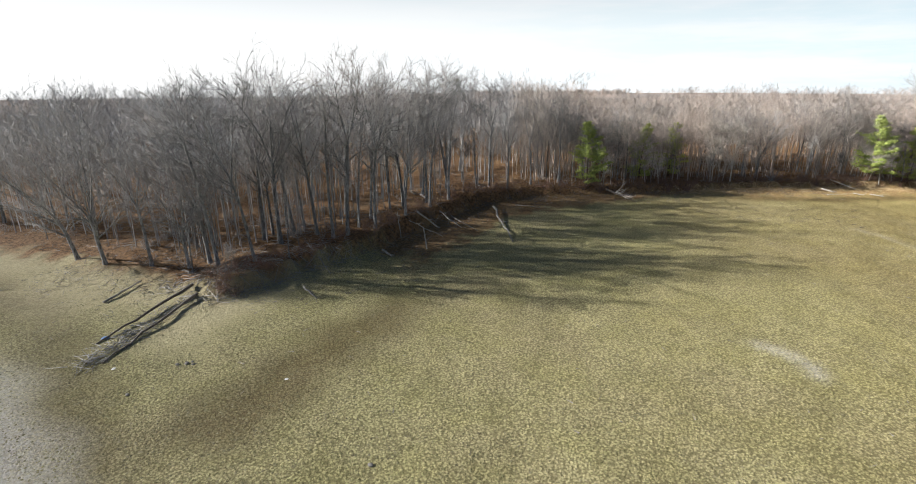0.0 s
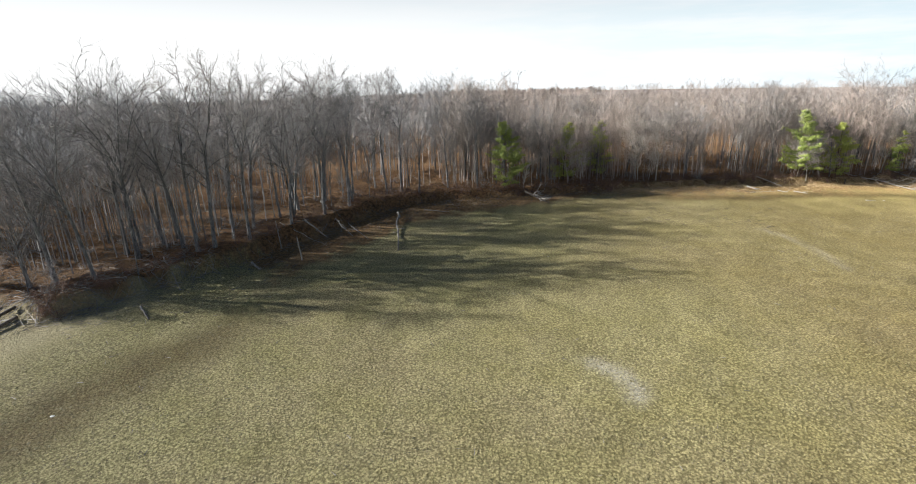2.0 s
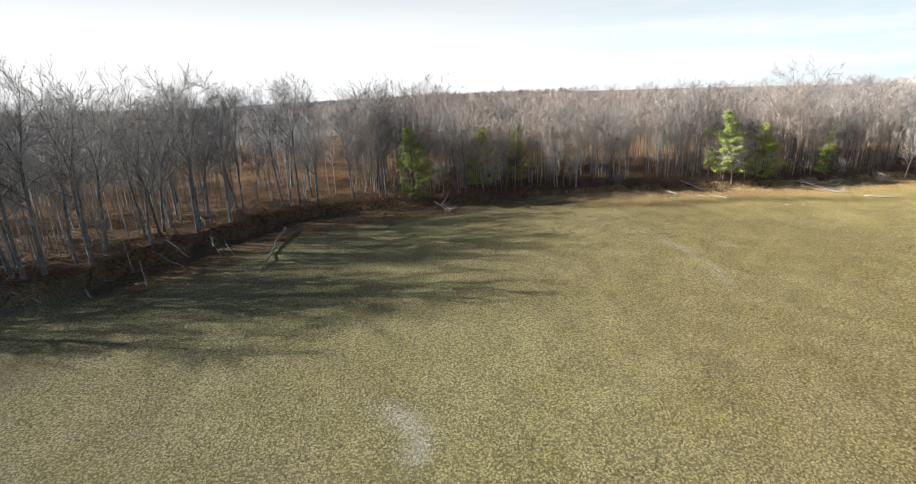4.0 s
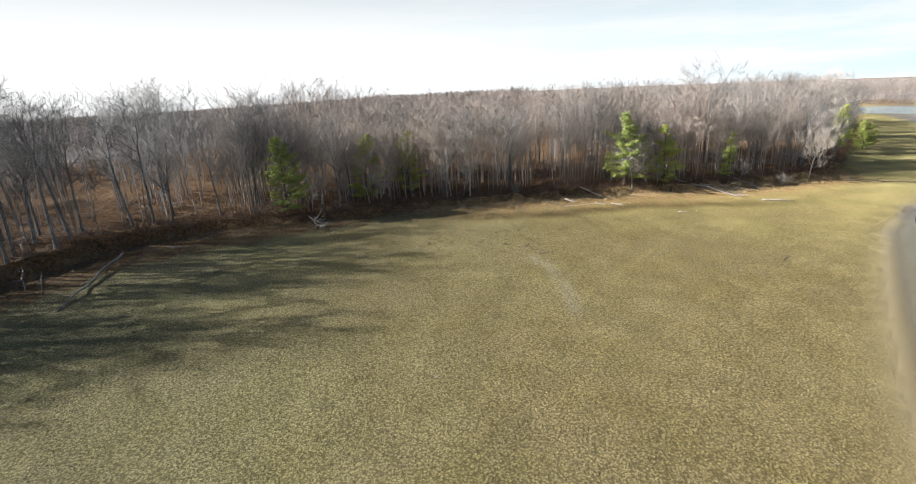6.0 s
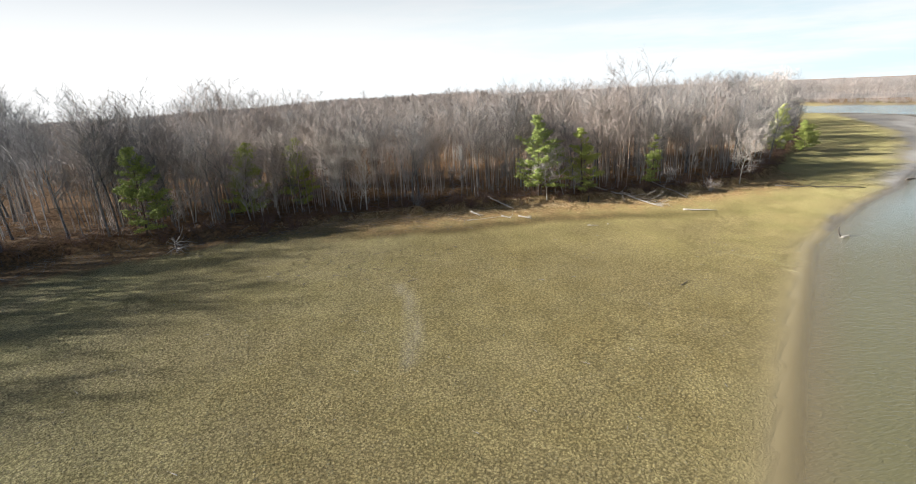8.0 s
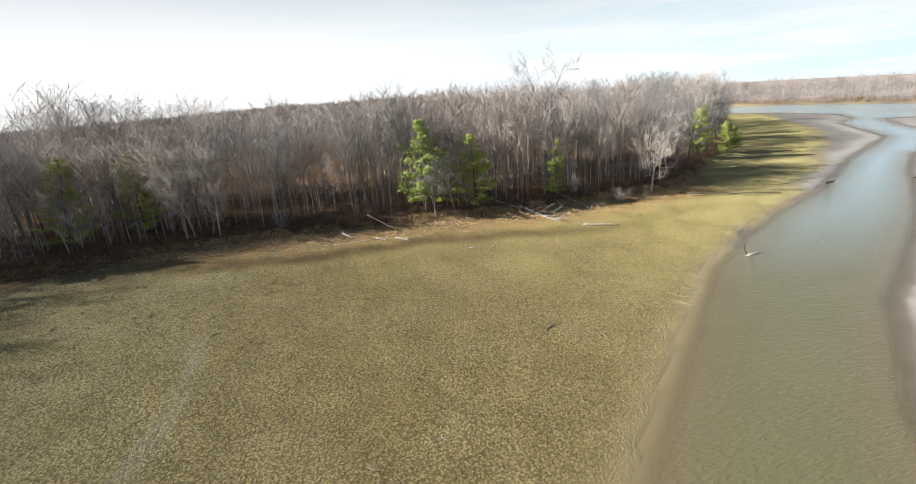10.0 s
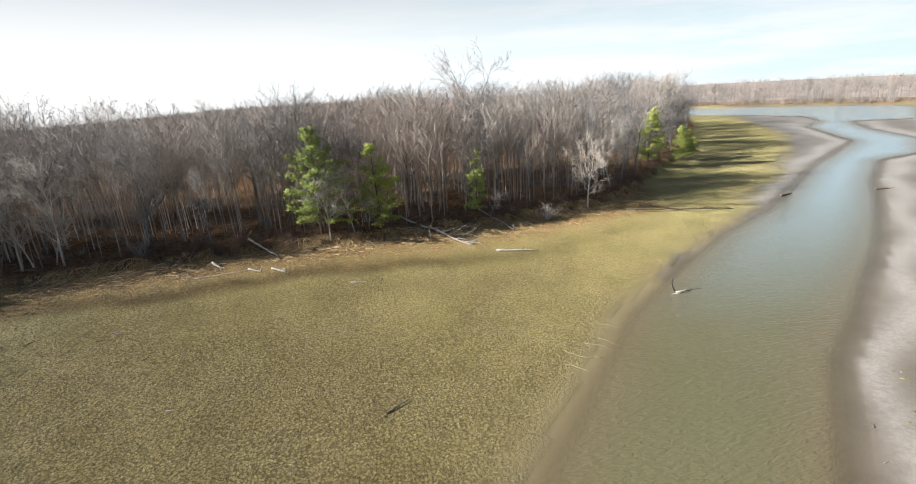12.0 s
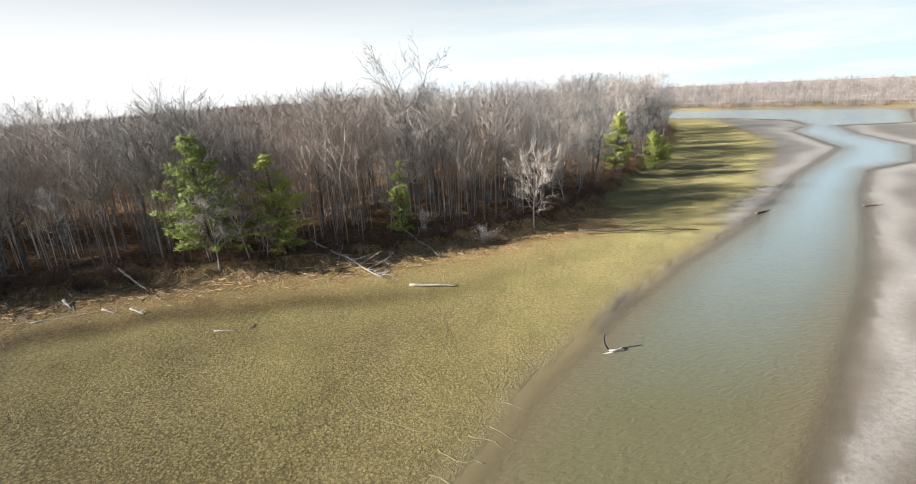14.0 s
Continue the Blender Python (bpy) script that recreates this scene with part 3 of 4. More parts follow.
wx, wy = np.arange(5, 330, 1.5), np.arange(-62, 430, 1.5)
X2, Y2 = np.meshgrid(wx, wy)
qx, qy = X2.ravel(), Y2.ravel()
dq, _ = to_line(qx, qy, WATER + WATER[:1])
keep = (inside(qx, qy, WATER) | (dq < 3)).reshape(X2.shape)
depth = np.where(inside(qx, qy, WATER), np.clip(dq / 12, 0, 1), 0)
sky_sheen = np.clip((qy + 0.25 * (qx - 110) - 76) / 58, 0, 1)      # the painted sky reflection grows along the channel
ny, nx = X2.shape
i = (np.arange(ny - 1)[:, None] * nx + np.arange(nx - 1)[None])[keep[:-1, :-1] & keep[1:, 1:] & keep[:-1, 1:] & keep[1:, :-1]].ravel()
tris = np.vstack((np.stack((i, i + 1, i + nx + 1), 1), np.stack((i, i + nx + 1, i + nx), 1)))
water = new("water", mesh_from("water", np.stack((qx, qy, np.full(qx.shape, WATER_Z)), 1), tris, WATER_MAT, True, (("depth", depth), ("sky_sheen", sky_sheen))))
tagged(water, "shallow blue-grey rippled water channel over brown mud", "water", kind="structure")


# ---------------------------------------------------------------- trees
def make_tree(label, shapes, bark, leaf, group, name="tree", category="tree"):
    t = empty(name, label, category, group)
    part("trunk", shapes[0], bark, t, smooth=True)
    part("crown", shapes[1], leaf, t)
    return t


BARE = "bare grey-brown broadleaf tree on leaf litter"
GROUP = "trees of the shore wood"
tall_kinds = [make_tree("tall " + BARE, bare_tree(100 + k, 22, 0.2 + 0.025 * (k % 3), (0.5, 0.56, 0.44, 0.52, 0.6, 0.48)[k], (3, 2, 3, 2, 2, 3)[k], (20, 18, 22, 18, 16, 20)[k], (5, 4, 2), 0.02, (0.29, 0.26, 0.31, 0.27, 0.24, 0.29)[k], 0.34, 0.3), BARK, TWIG, GROUP) for k in range(6)]
low_kinds = [make_tree("wide-branched " + BARE, bare_tree(200 + k, 19, 0.26, 0.34, 3, 26, (6, 4, 2), 0.05, 0.38, 0.16, 0.45), BARK, TWIG, GROUP) for k in range(3)]
slim_kinds = [make_tree("slender " + BARE, bare_tree(300 + k, 15, 0.1, 0.6, 1 + k % 2, 15, (4, 3, 3), 0.05, 0.19, 0.35, 0.2), BARK, TWIG, GROUP) for k in range(4)]
young_kinds = [make_tree("thin young " + BARE, bare_tree(400 + k, 8, 0.05, 0.5, 2, 12, (4, 3, 2), 0.1, 0.26, 0.15, 0.3), BARK, TWIG, GROUP) for k in range(4)]
pale_kinds = [make_tree("pale grey leafless tree with crooked branches", bare_tree(500 + k, 12, 0.12, 0.45, 3, 18, (5, 4, 2), 0.1, 0.3, 0.22, 0.4), PALE_BARK, PALE_TWIG, GROUP) for k in range(3)]
used = set()


def plant(kinds, k, x, y, size=1.0, turn=None, lean=(0, 0), rise=1.0):
    """Puts a tree of a kind at a place; the first of each kind is the one that was built."""
    ob = kinds[k % len(kinds)]
    turn = random.uniform(0, 360) if turn is None else turn
    m = pose(x, y, ground_z(x, y) - 0.05, lean[0], lean[1], 0) @ pose(0, 0, 0, 0, 0, turn) @ Matrix.Diagonal((size, size, size * rise, 1))
    if ob in used:
        return copy_thing(ob, m)
    used.add(ob)
    ob.matrix_basis = m
    return ob


random.seed(5)
HEROES = [(-51.4, 56.7, 0.98, 1, -7), (-46.5, 55.0, 1.0, 1, -6), (-40.3, 54.5, 0.8, 0, -2), (-35.6, 54.5, 0.85, 1, -2), (-31.4, 53.5, 1.0, 0, -3), (-26.5, 60.1, 1.06, 0, -2),
          (-22.8, 63.5, 1.04, 0, -1), (-18.6, 63.2, 1.07, 0, 0), (-14.1, 81.1, 1.1, 0, -1), (-9.4, 79.5, 1.05, 0, 0), (0.2, 96.0, 0.95, 0, 0), (-29.9, 62.8, 0.98, 0, 0), (-17.5, 72, 1.0, 0, 0),
          (-33.5, 55.5, 1.04, 1, -3), (-12.5, 73.5, 1.02, 0, 0), (-15.6, 66.5, 1.0, 0, 0), (-6.8, 84.5, 1.0, 0, 0),
          (104.2, 127.6, 0.98, 0, 0), (111.6, 120.6, 0.95, 1, 0), (58.1, 112.5, 0.78, 1, 0), (59.3, 114.4, 0.83, 0, 0), (78.0, 116.0, 0.82, 0, 0)]
spots = []
for n, (x, y, size, wide, lean) in enumerate(HEROES):
    plant(low_kinds if wide else tall_kinds, n, x, y, size, None, (0, lean))
    spots.append((x, y))


def free(x, y, gap):
    return all((x - a) ** 2 + (y - b) ** 2 > gap * gap for a, b in spots)


lengths = np.cumsum([0] + [math.dist(a, b) for a, b in zip(SHORE[:-1], SHORE[1:])])


def on_shore(u, inland):
    """The place so far along the shore and so far inland of it."""
    k = max(0, min(len(SHORE) - 2, int(np.searchsorted(lengths, u)) - 1))
    (ax, ay), (bx, by) = SHORE[k], SHORE[k + 1]
    f = (u - lengths[k]) / (lengths[k + 1] - lengths[k])
    nx_, ny_ = -(by - ay), bx - ax
    size = math.hypot(nx_, ny_)
    return ax + (bx - ax) * f + nx_ / size * inland, ay + (by - ay) * f + ny_ / size * inland


u_lo, u_hi = float(lengths[3]), float(lengths[30])
counts = {"tall": 92, "slim": 80, "young": 60, "pale": 52}
tries = 0
while sum(counts.values()) and tries < 12000:
    tries += 1
    u, inland = random.uniform(u_lo, u_hi), 1.5 + 34 * random.random() ** 1.3
    x, y = on_shore(u, inland)
    if float(signed_shore(np.array([x]), np.array([y]))[0][0]) < 1.3 or not free(x, y, 2.1) or (x < -10 and random.random() < 0.7):
        continue
    pick = [k for k in counts if counts[k] and (k != "young" or inland < 14) and (k != "tall" or inland > 4) and (k != "pale" or (x > 20 and inland < 16))]
    if not pick:
        continue
    kind = random.choice(pick)
    counts[kind] -= 1
    spots.append((x, y))
    small_side = 0.76 if x > 25 else 0.8 if x > -5 else 1.0 if x > -36 else 0.82
    if kind == "tall":
        plant(tall_kinds, random.randrange(6), x, y, small_side * random.uniform(0.8, 1.02), None, (random.gauss(0, 2), random.gauss(0, 2)))
    elif kind == "slim":
        plant(slim_kinds, random.randrange(4), x, y, small_side * random.uniform(0.8, 1.25), None, (random.gauss(0, 3), random.gauss(0, 3)))
    elif kind == "young":
        plant(young_kinds, random.randrange(4), x, y, random.uniform(0.6, 1.2), None, (random.gauss(0, 6), random.gauss(0, 6)))
    else:
        plant(pale_kinds, random.randrange(3), x, y, random.uniform(0.7, 1.25), None, (random.gauss(0, 4), random.gauss(0, 4)))

# the close stand round the bay
added = 0
while added < 30:
    x, y = on_shore(random.uniform(float(lengths[11]), float(lengths[17])), random.uniform(1.5, 13))
    if float(signed_shore(np.array([x]), np.array([y]))[0][0]) > 1.0 and free(x, y, 1.7):
        spots.append((x, y))
        added += 1
        if added % 3:
            plant(tall_kinds, random.randrange(6), x, y, random.uniform(0.8, 1.0) * (0.85 if x > -5 else 1.0), None, (random.gauss(0, 2), random.gauss(0, 3)))
        else:
            plant(slim_kinds, random.randrange(4), x, y, random.uniform(0.9, 1.2), None, (random.gauss(0, 3), random.gauss(0, 4)))

# the edge of the point
added = 0
while added < 26:
    x, y = on_shore(random.uniform(float(lengths[25]), float(lengths[30])), random.uniform(1.2, 7))
    if float(signed_shore(np.array([x]), np.array([y]))[0][0]) > 1.0 and free(x, y, 1.7):
        spots.append((x, y))
        added += 1
        plant(tall_kinds, random.randrange(6), x, y, random.uniform(0.52, 0.68), None, (random.gauss(0, 3), random.gauss(0, 3)))

# pines at the water's edge
PINES = [(19.5, 100.6, 12.5, 0.3, 0.35), (32.0, 108, 11.5, 0.3, 0.42), (39.4, 112, 11.5, 0.26, 0.42), (80.0, 109.2, 13.0, 0.4, 0.4), (87.2, 109.2, 10.8, 0.32, 0.5), (100.3, 111.5, 8.5, 0.16, 0.7), (140.8, 135.8, 10.5, 0.26, 0.35), (152.2, 141.2, 7.0, 0.42, 0.35)]
for kinds in (tall_kinds, low_kinds, slim_kinds, young_kinds, pale_kinds):
    for n, ob in enumerate(kinds):
        if ob not in used:
            plant(kinds, n, -66.0 - 5 * n, 66.0 + 3 * n)
for n, (x, y, tall, wide, gaps) in enumerate(PINES):
    t = make_tree("green white pine with layered boughs beside bare trees", pine(600 + n, tall, 0.013 * tall, 0.08, wide, gaps), PINE_BARK, NEEDLE, "pines of the shore", "pine_tree", "pine tree")
    t.matrix_basis = pose(x, y, ground_z(x, y), 0, 0, n * 47)


# ---------------------------------------------------------------- woods behind, too many to count
def scatter(name, label, protos, places, mat):
    """Joins many turned and scaled copies of light trees into one mesh."""
    vs, ts, tones, n = [], [], [], 0
    r = random.Random(77)
    for x, y, z, size in places:
        v, t = protos[r.randrange(len(protos))]
        a = r.uniform(0, 6.28)
        c, s = math.cos(a) * size, math.sin(a) * size
        w = np.empty_like(v)
        w[:, 0], w[:, 1], w[:, 2] = v[:, 0] * c - v[:, 1] * s + x, v[:, 0] * s + v[:, 1] * c + y, v[:, 2] * size * r.uniform(0.92, 1.08) + z
        vs.append(w), ts.append(t + n), tones.append(np.full(len(v), r.random()))
        n += len(v)
    ob = new(name, mesh_from(name, np.vstack(vs), np.vstack(ts), mat, False, (("tone", np.concatenate(tones)),)))
    return tagged(ob, label, "woods", kind="stuff")


def both(shapes):
    a, b = shapes[0].arrays(), shapes[1].arrays()
    return np.vstack((a[0], b[0])), np.vstack((a[1], b[1] + len(a[0])))


light_trees = [both(bare_tree(700 + k, 20, 0.095, 0.55, 2 + k % 2, 12, (4, 3, 0), 0.03, 0.24, 0.42, 0.3, True)) for k in range(8)]


def tuft(seed):
    """A far tree: a stem and a vase of slender twigs."""
    g, sh = np.random.RandomState(seed), Shape()
    n = 64
    a, u = g.uniform(0, 6.28, n), g.uniform(0, 1, n)
    base = np.stack((np.cos(a) * u * 1.8, np.sin(a) * u * 1.8, 9 + 6.5 * g.uniform(0, 1, n) * (1 - 0.4 * u)), 1)
    out = np.stack((np.cos(a) * u * 1.6 + g.normal(0, 1.1, n), np.sin(a) * u * 1.6 + g.normal(0, 1.1, n), g.uniform(0.6, 3.2, n)), 1)
    sh.slivers(base, base + out, np.full(n, 0.07))
    sh.cones(np.zeros((1, 3)), np.array([[0.2, 0.1, 17.0]]), np.array([0.2]))
    return sh.arrays()


tufts = [tuft(760 + k) for k in range(8)]
r = random.Random(9)
places = []
n_try = 0
while len(places) < 1700 and n_try < 30000:
    n_try += 1
    u, inland = r.uniform(float(lengths[2]), float(lengths[31])), 7 + 115 * r.random() ** 1.7
    x, y = on_shore(u, inland)
    if float(signed_shore(np.array([x]), np.array([y]))[0][0]) < 6 or x > 240 or (x > 60 and r.random() < 0.3) or (x < 4 and y < 130 and r.random() < 0.5):
        continue
    places.append((x, y, 0.0, (0.76 if x > 25 else 0.92) * r.uniform(0.62, 1.14)))
stand = 0
while stand < 150:
    x, y = r.uniform(-75, 2), r.uniform(60, 118)
    if float(signed_shore(np.array([x]), np.array([y]))[0][0]) > 4:
        places.append((x, y, 0.0, 0.8 * r.uniform(0.7, 1.1)))
        stand += 1
stand = 0
while stand < 640:
    x, y = on_shore(r.uniform(float(lengths[16]), float(lengths[25])), 2.5 + 34 * r.random())
    places.append((x, y, 0.0, 0.72 * r.uniform(0.7, 1.15)))
    stand += 1
places = settled(places, 0.1)
scatter("woodland", "dense leafless grey-brown woodland behind the shore trees", light_trees, [p for p in places if p[0] > 6], WOODS)
scatter("headland_woodland", "open grey leafless woodland on the headland", light_trees, [p for p in places if p[0] <= 6], HAZED_WOODS)

g = np.random.RandomState(18)
bx, by = g.uniform(-480, 330, 60000), 130 + 620 * g.random_sample(60000) ** 1.5
s_b, far_b = signed_shore(bx, by)
ok = np.nonzero((s_b > 85) & ~far_b & (by < 60 + np.hypot(bx - 40, 400) * 1.5))[0][:7000]
places = [(x, y, z - 0.2, 0.68 * k) for x, y, z, k in zip(bx[ok], by[ok], height(bx[ok], by[ok]), g.uniform(0.8, 1.12, len(ok)))]
scatter("woods_beyond", "leafless brown woods stretching away behind the shore", tufts, places, WOODS)

far_lengths = np.cumsum([0] + [math.dist(a, b) for a, b in zip(FAR_SHORE[:-1], FAR_SHORE[1:])])
places = []
for _ in range(1700):
    u, inland = r.uniform(0.12, 0.72) * float(far_lengths[-1]), 1 + 75 * r.random() ** 1.6
    k = max(0, min(len(FAR_SHORE) - 2, int(np.searchsorted(far_lengths, u)) - 1))
    (ax, ay), (bx, by) = FAR_SHORE[k], FAR_SHORE[k + 1]
    f, size = (u - far_lengths[k]) / (far_lengths[k + 1] - far_lengths[k]), math.dist((ax, ay), (bx, by))
    x, y = ax + (bx - ax) * f - (by - ay) / size * inland, ay + (by - ay) * f + (bx - ax) / size * inland
    places.append((x, y, 0.0, r.uniform(0.4, 0.6)))
places = settled(places, 0.1)
scatter("far_shore_woods", "distant leafless woods on the opposite shore", light_trees, places, PALE_WOODS)


# distant woods: the matted canopy of tree tops, with standing twigs on it
TOP, FAR_TOP = 9.0, 2.2


def canopy(name, label, ring_s, lo_s, is_far):
    gx2, gy2 = axis(-200, 420, 7.0, -3000, 3000), axis(60, 420, 7.0, -200, 3000)
    A, B = np.meshgrid(gx2, gy2)
    ax_, ay_ = A.ravel(), B.ravel()
    s, far = signed_shore(ax_, ay_)
    base = height(ax_, ay_)
    tall = np.clip((s - lo_s - 10) / 30, 0, 1) ** 0.8 * (FAR_TOP if is_far else TOP)
    ragged = np.array([noise.noise((x * 0.13, y * 0.13, 0)) for x, y in zip(ax_, ay_)]) * (2.0 if is_far else 4.5)
    z = base - 0.8 + tall + ragged * np.clip(tall / 10, 0, 1)
    use = ((s > lo_s - 1) & (far == is_far)).reshape(A.shape)
    ny2, nx2 = A.shape
    q = (np.arange(ny2 - 1)[:, None] * nx2 + np.arange(nx2 - 1)[None])[use[:-1, :-1] & use[1:, 1:] & use[:-1, 1:] & use[1:, :-1]].ravel()
    t = np.vstack((np.stack((q, q + 1, q + nx2 + 1), 1), np.stack((q, q + nx2 + 1, q + nx2), 1)))
    sh = Shape()
    sh.add(np.stack((ax_, ay_, z), 1), t)
    rr = np.random.RandomState(4)
    ok = np.nonzero((s > lo_s + 4) & (far == is_far) & (np.hypot(ax_ - 60, ay_ - 20) < 1600))[0]
    near = ok[np.hypot(ax_[ok] - 60, ay_[ok] - 20) < 520]
    pick = np.concatenate((np.repeat(near, 14), np.repeat(ok, 5)))
    cell = np.clip(np.hypot(ax_[pick] - 60, ay_[pick] - 20) * 0.05, 7, 90)
    jx, jy = rr.uniform(-0.6, 0.6, len(pick)) * cell, rr.uniform(-0.6, 0.6, len(pick)) * cell
    st = np.stack((ax_[pick] + jx, ay_[pick] + jy, z[pick] - 1.5), 1)
    up = np.stack((rr.normal(0, 0.9, len(pick)), rr.normal(0, 0.9, len(pick)), rr.uniform(1.5, 5.0, len(pick)) * (0.7 if is_far else 1.0)), 1)
    sh.cones(st, st + up, np.full(len(pick), 0.13) * np.clip(np.hypot(st[:, 0] - 60, st[:, 1] - 20) / 250, 1, 4))
    v, t = sh.arrays()
    return tagged(new(name, mesh_from(name, v, t, PALE_WOODS if is_far else WOODS)), label, "woods", kind="stuff")


canopy("distant_woods", "hazy brown canopy of leafless woods reaching the horizon", SHORE, 120, False)
canopy("distant_woods_across", "hazy brown canopy of woods beyond the opposite shore", FAR_SHORE, 22, True)


# ---------------------------------------------------------------- brush
def brush_places(seed, count, lo, hi, x_lo, x_hi, size_lo, size_hi):
    r = random.Random(seed)
    out = []
    for _ in range(count * 4):
        if len(out) == count:
            break
        x, y = on_shore(r.uniform(u_lo, u_hi), r.uniform(lo, hi))
        if x_lo < x < x_hi and float(signed_shore(np.array([x]), np.array([y]))[0][0]) > lo - 0.6:
            out.append((x, y, 0.0, r.uniform(size_lo, size_hi)))
    return settled(out, 0.05)


bushes = [bush(800 + k, 1.6, 12, 6, 0.018).arrays() for k in range(5)]
tagged(scatter("bank_brush", "tangled dark reddish-brown brush along the bank", bushes, brush_places(1, 520, -0.1, 4.0, -30, 200, 0.6, 1.6), RED_TWIG), category="brush")
tagged(scatter("undergrowth", "thin grey leafless undergrowth among the trees", bushes, brush_places(2, 240, 2.0, 28, -90, 200, 0.6, 1.5), TWIG), category="undergrowth")


r = random.Random(32)
places = []
for _ in range(420):
    u, inland = r.uniform(0.14, 0.7) * float(far_lengths[-1]), r.uniform(0.5, 9)
    k = max(0, min(len(FAR_SHORE) - 2, int(np.searchsorted(far_lengths, u)) - 1))
    (ax, ay), (bx, by) = FAR_SHORE[k], FAR_SHORE[k + 1]
    f, size = (u - far_lengths[k]) / (far_lengths[k + 1] - far_lengths[k]), math.dist((ax, ay), (bx, by))
    x, y = ax + (bx - ax) * f - (by - ay) / size * inland, ay + (by - ay) * f + (bx - ax) / size * inland
    places.append((x, y, 0.0, r.uniform(1.2, 2.6)))
places = settled(places, 0.1)
tagged(scatter("far_shore_brush", "grey leafless brush along the opposite shore", bushes, places, PALE_WOODS), category="brush")


# ---------------------------------------------------------------- fallen trees and driftwood
def log(label, a, b, radius, wood, twig, seed, lift=(0.0, 0.0), limbs=0, limb_len=1.5, name="fallen_log", bend=0.04, taper=0.45):
    """A fallen stem from a to b in plan; lift raises its ends off the ground; limbs are its broken branches."""
    r = random.Random(seed)
    p = np.array((a[0], a[1], ground_z(*a) + radius * 0.8 + lift[0]))
    q = np.array((b[0], b[1], ground_z(*b) + radius * 0.8 * taper + lift[1]))
    size = np.linalg.norm(q - p)
    t = np.linspace(0, 1, 9)[:, None]
    path = p + (q - p) * t
    path[1:-1] += np.array([[r.gauss(0, bend), r.gauss(0, bend), r.gauss(0, bend * 0.5)] for _ in range(7)]) * size * 0.25
    origin = p.copy()
    thing = tagged(new(name), label, "log")
    thing.location = origin
    stem = Shape()
    rad = radius * np.linspace(1.1, taper, 9) * np.array([1 + r.gauss(0, 0.06) for _ in range(9)])
    stem.tube(path - origin, rad, 8)
    part("trunk", stem, wood, thing, smooth=True)
    for _ in range(limbs):
        f = r.uniform(0.3, 0.98)
        s, d = along(path - origin, f)
        w = side_way(r, d, r.uniform(0.5, 1.0))
        w[2] = abs(w[2]) * 0.6 + 0.05
        br = Shape()
        pb = bough(r, s, w, limb_len * r.uniform(0.5, 1.2), 4, 0.16, -0.25)
        thick = max(0.022, radius * 0.36 * r.uniform(0.6, 1.1))
        br.tube(pb, np.linspace(thick, thick * 0.25, 5), 4)
        for _ in range(3):
            c, d2 = along(pb, r.uniform(0.3, 0.95))
            e = side_way(r, d2, 0.7) * limb_len * r.uniform(0.2, 0.45)
            br.cones([c], [c + e], [thick * 0.45])
        part("branch", br, twig, thing)
    return thing


BLEACHED = "bleached grey fallen tree lying down the bank onto mud"
log(BLEACHED, (1.0, 85.6), (3.6, 68.8), 0.17, GREY_SHADED_WOOD, GREY_SHADED_WOOD, 1, (0.6, 0.0), 4, 1.6)
log("thin bleached fallen tree lying across the bank foot", (-11.7, 85.0), (-4.0, 74.5), 0.11, GREY_SHADED_WOOD, GREY_SHADED_WOOD, 2, (0.3, 0.1), 7, 2.2)
log("bleached broken branch lying on leaf-strewn mud", (-10.8, 74.2), (-7.2, 72.6), 0.13, GREY_SHADED_WOOD, GREY_SHADED_WOOD, 3, (0.3, 0.5), 4, 1.6)
log("short bleached driftwood stump on mud", (-13.8, 62.4), (-12.4, 61.2), 0.15, GREY_SHADED_WOOD, GREY_SHADED_WOOD, 4, (0.3, 0.0), 3, 0.7)
log("forked driftwood branch on shaded mud", (-20.2, 50.3), (-18.0, 48.0), 0.11, GREY_SHADED_WOOD, GREY_SHADED_WOOD, 5, (0.1, 0.0), 3, 0.8)
log("long dark wet log lying out from the headland", (-31.6, 48.3), (-34.4, 37.6), 0.16, DARK_WOOD, DARK_WOOD, 6, (0.35, 0.0), 4, 1.2)
log("long dark wet log lying out from the headland", (-30.4, 47.0), (-31.6, 34.6), 0.15, DARK_WOOD, DARK_WOOD, 7, (0.25, 0.0), 5, 1.2)
log("grey driftwood log at the foot of the headland", (-39.8, 45.6), (-38.9, 50.4), 0.12, GREY_SHADED_WOOD, GREY_SHADED_WOOD, 8, (0.0, 0.2), 2, 1.0)
log("dark dead tree fallen on mud with grey branches", (23.5, 99.5), (26.8, 93.4), 0.2, DARK_WOOD, DRIFT, 9, (0.5, 0.4), 15, 2.8)
log("white dead tree fallen from the bank with spread branches", (89.7, 112.0), (97.4, 101.0), 0.12, DRIFT, DRIFT, 10, (0.4, 0.0), 26, 2.9)
log("smooth white log lying on the beach", (99.5, 98.6), (103.9, 96.9), 0.12, DRIFT, DRIFT, 11, (0.0, 0.15), 2, 0.4)
log("thin grey dead tree leaning off the bank", (100.1, 113.0), (103.6, 105.0), 0.09, DRIFT, DRIFT, 12, (0.8, 0.0), 4, 1.2)
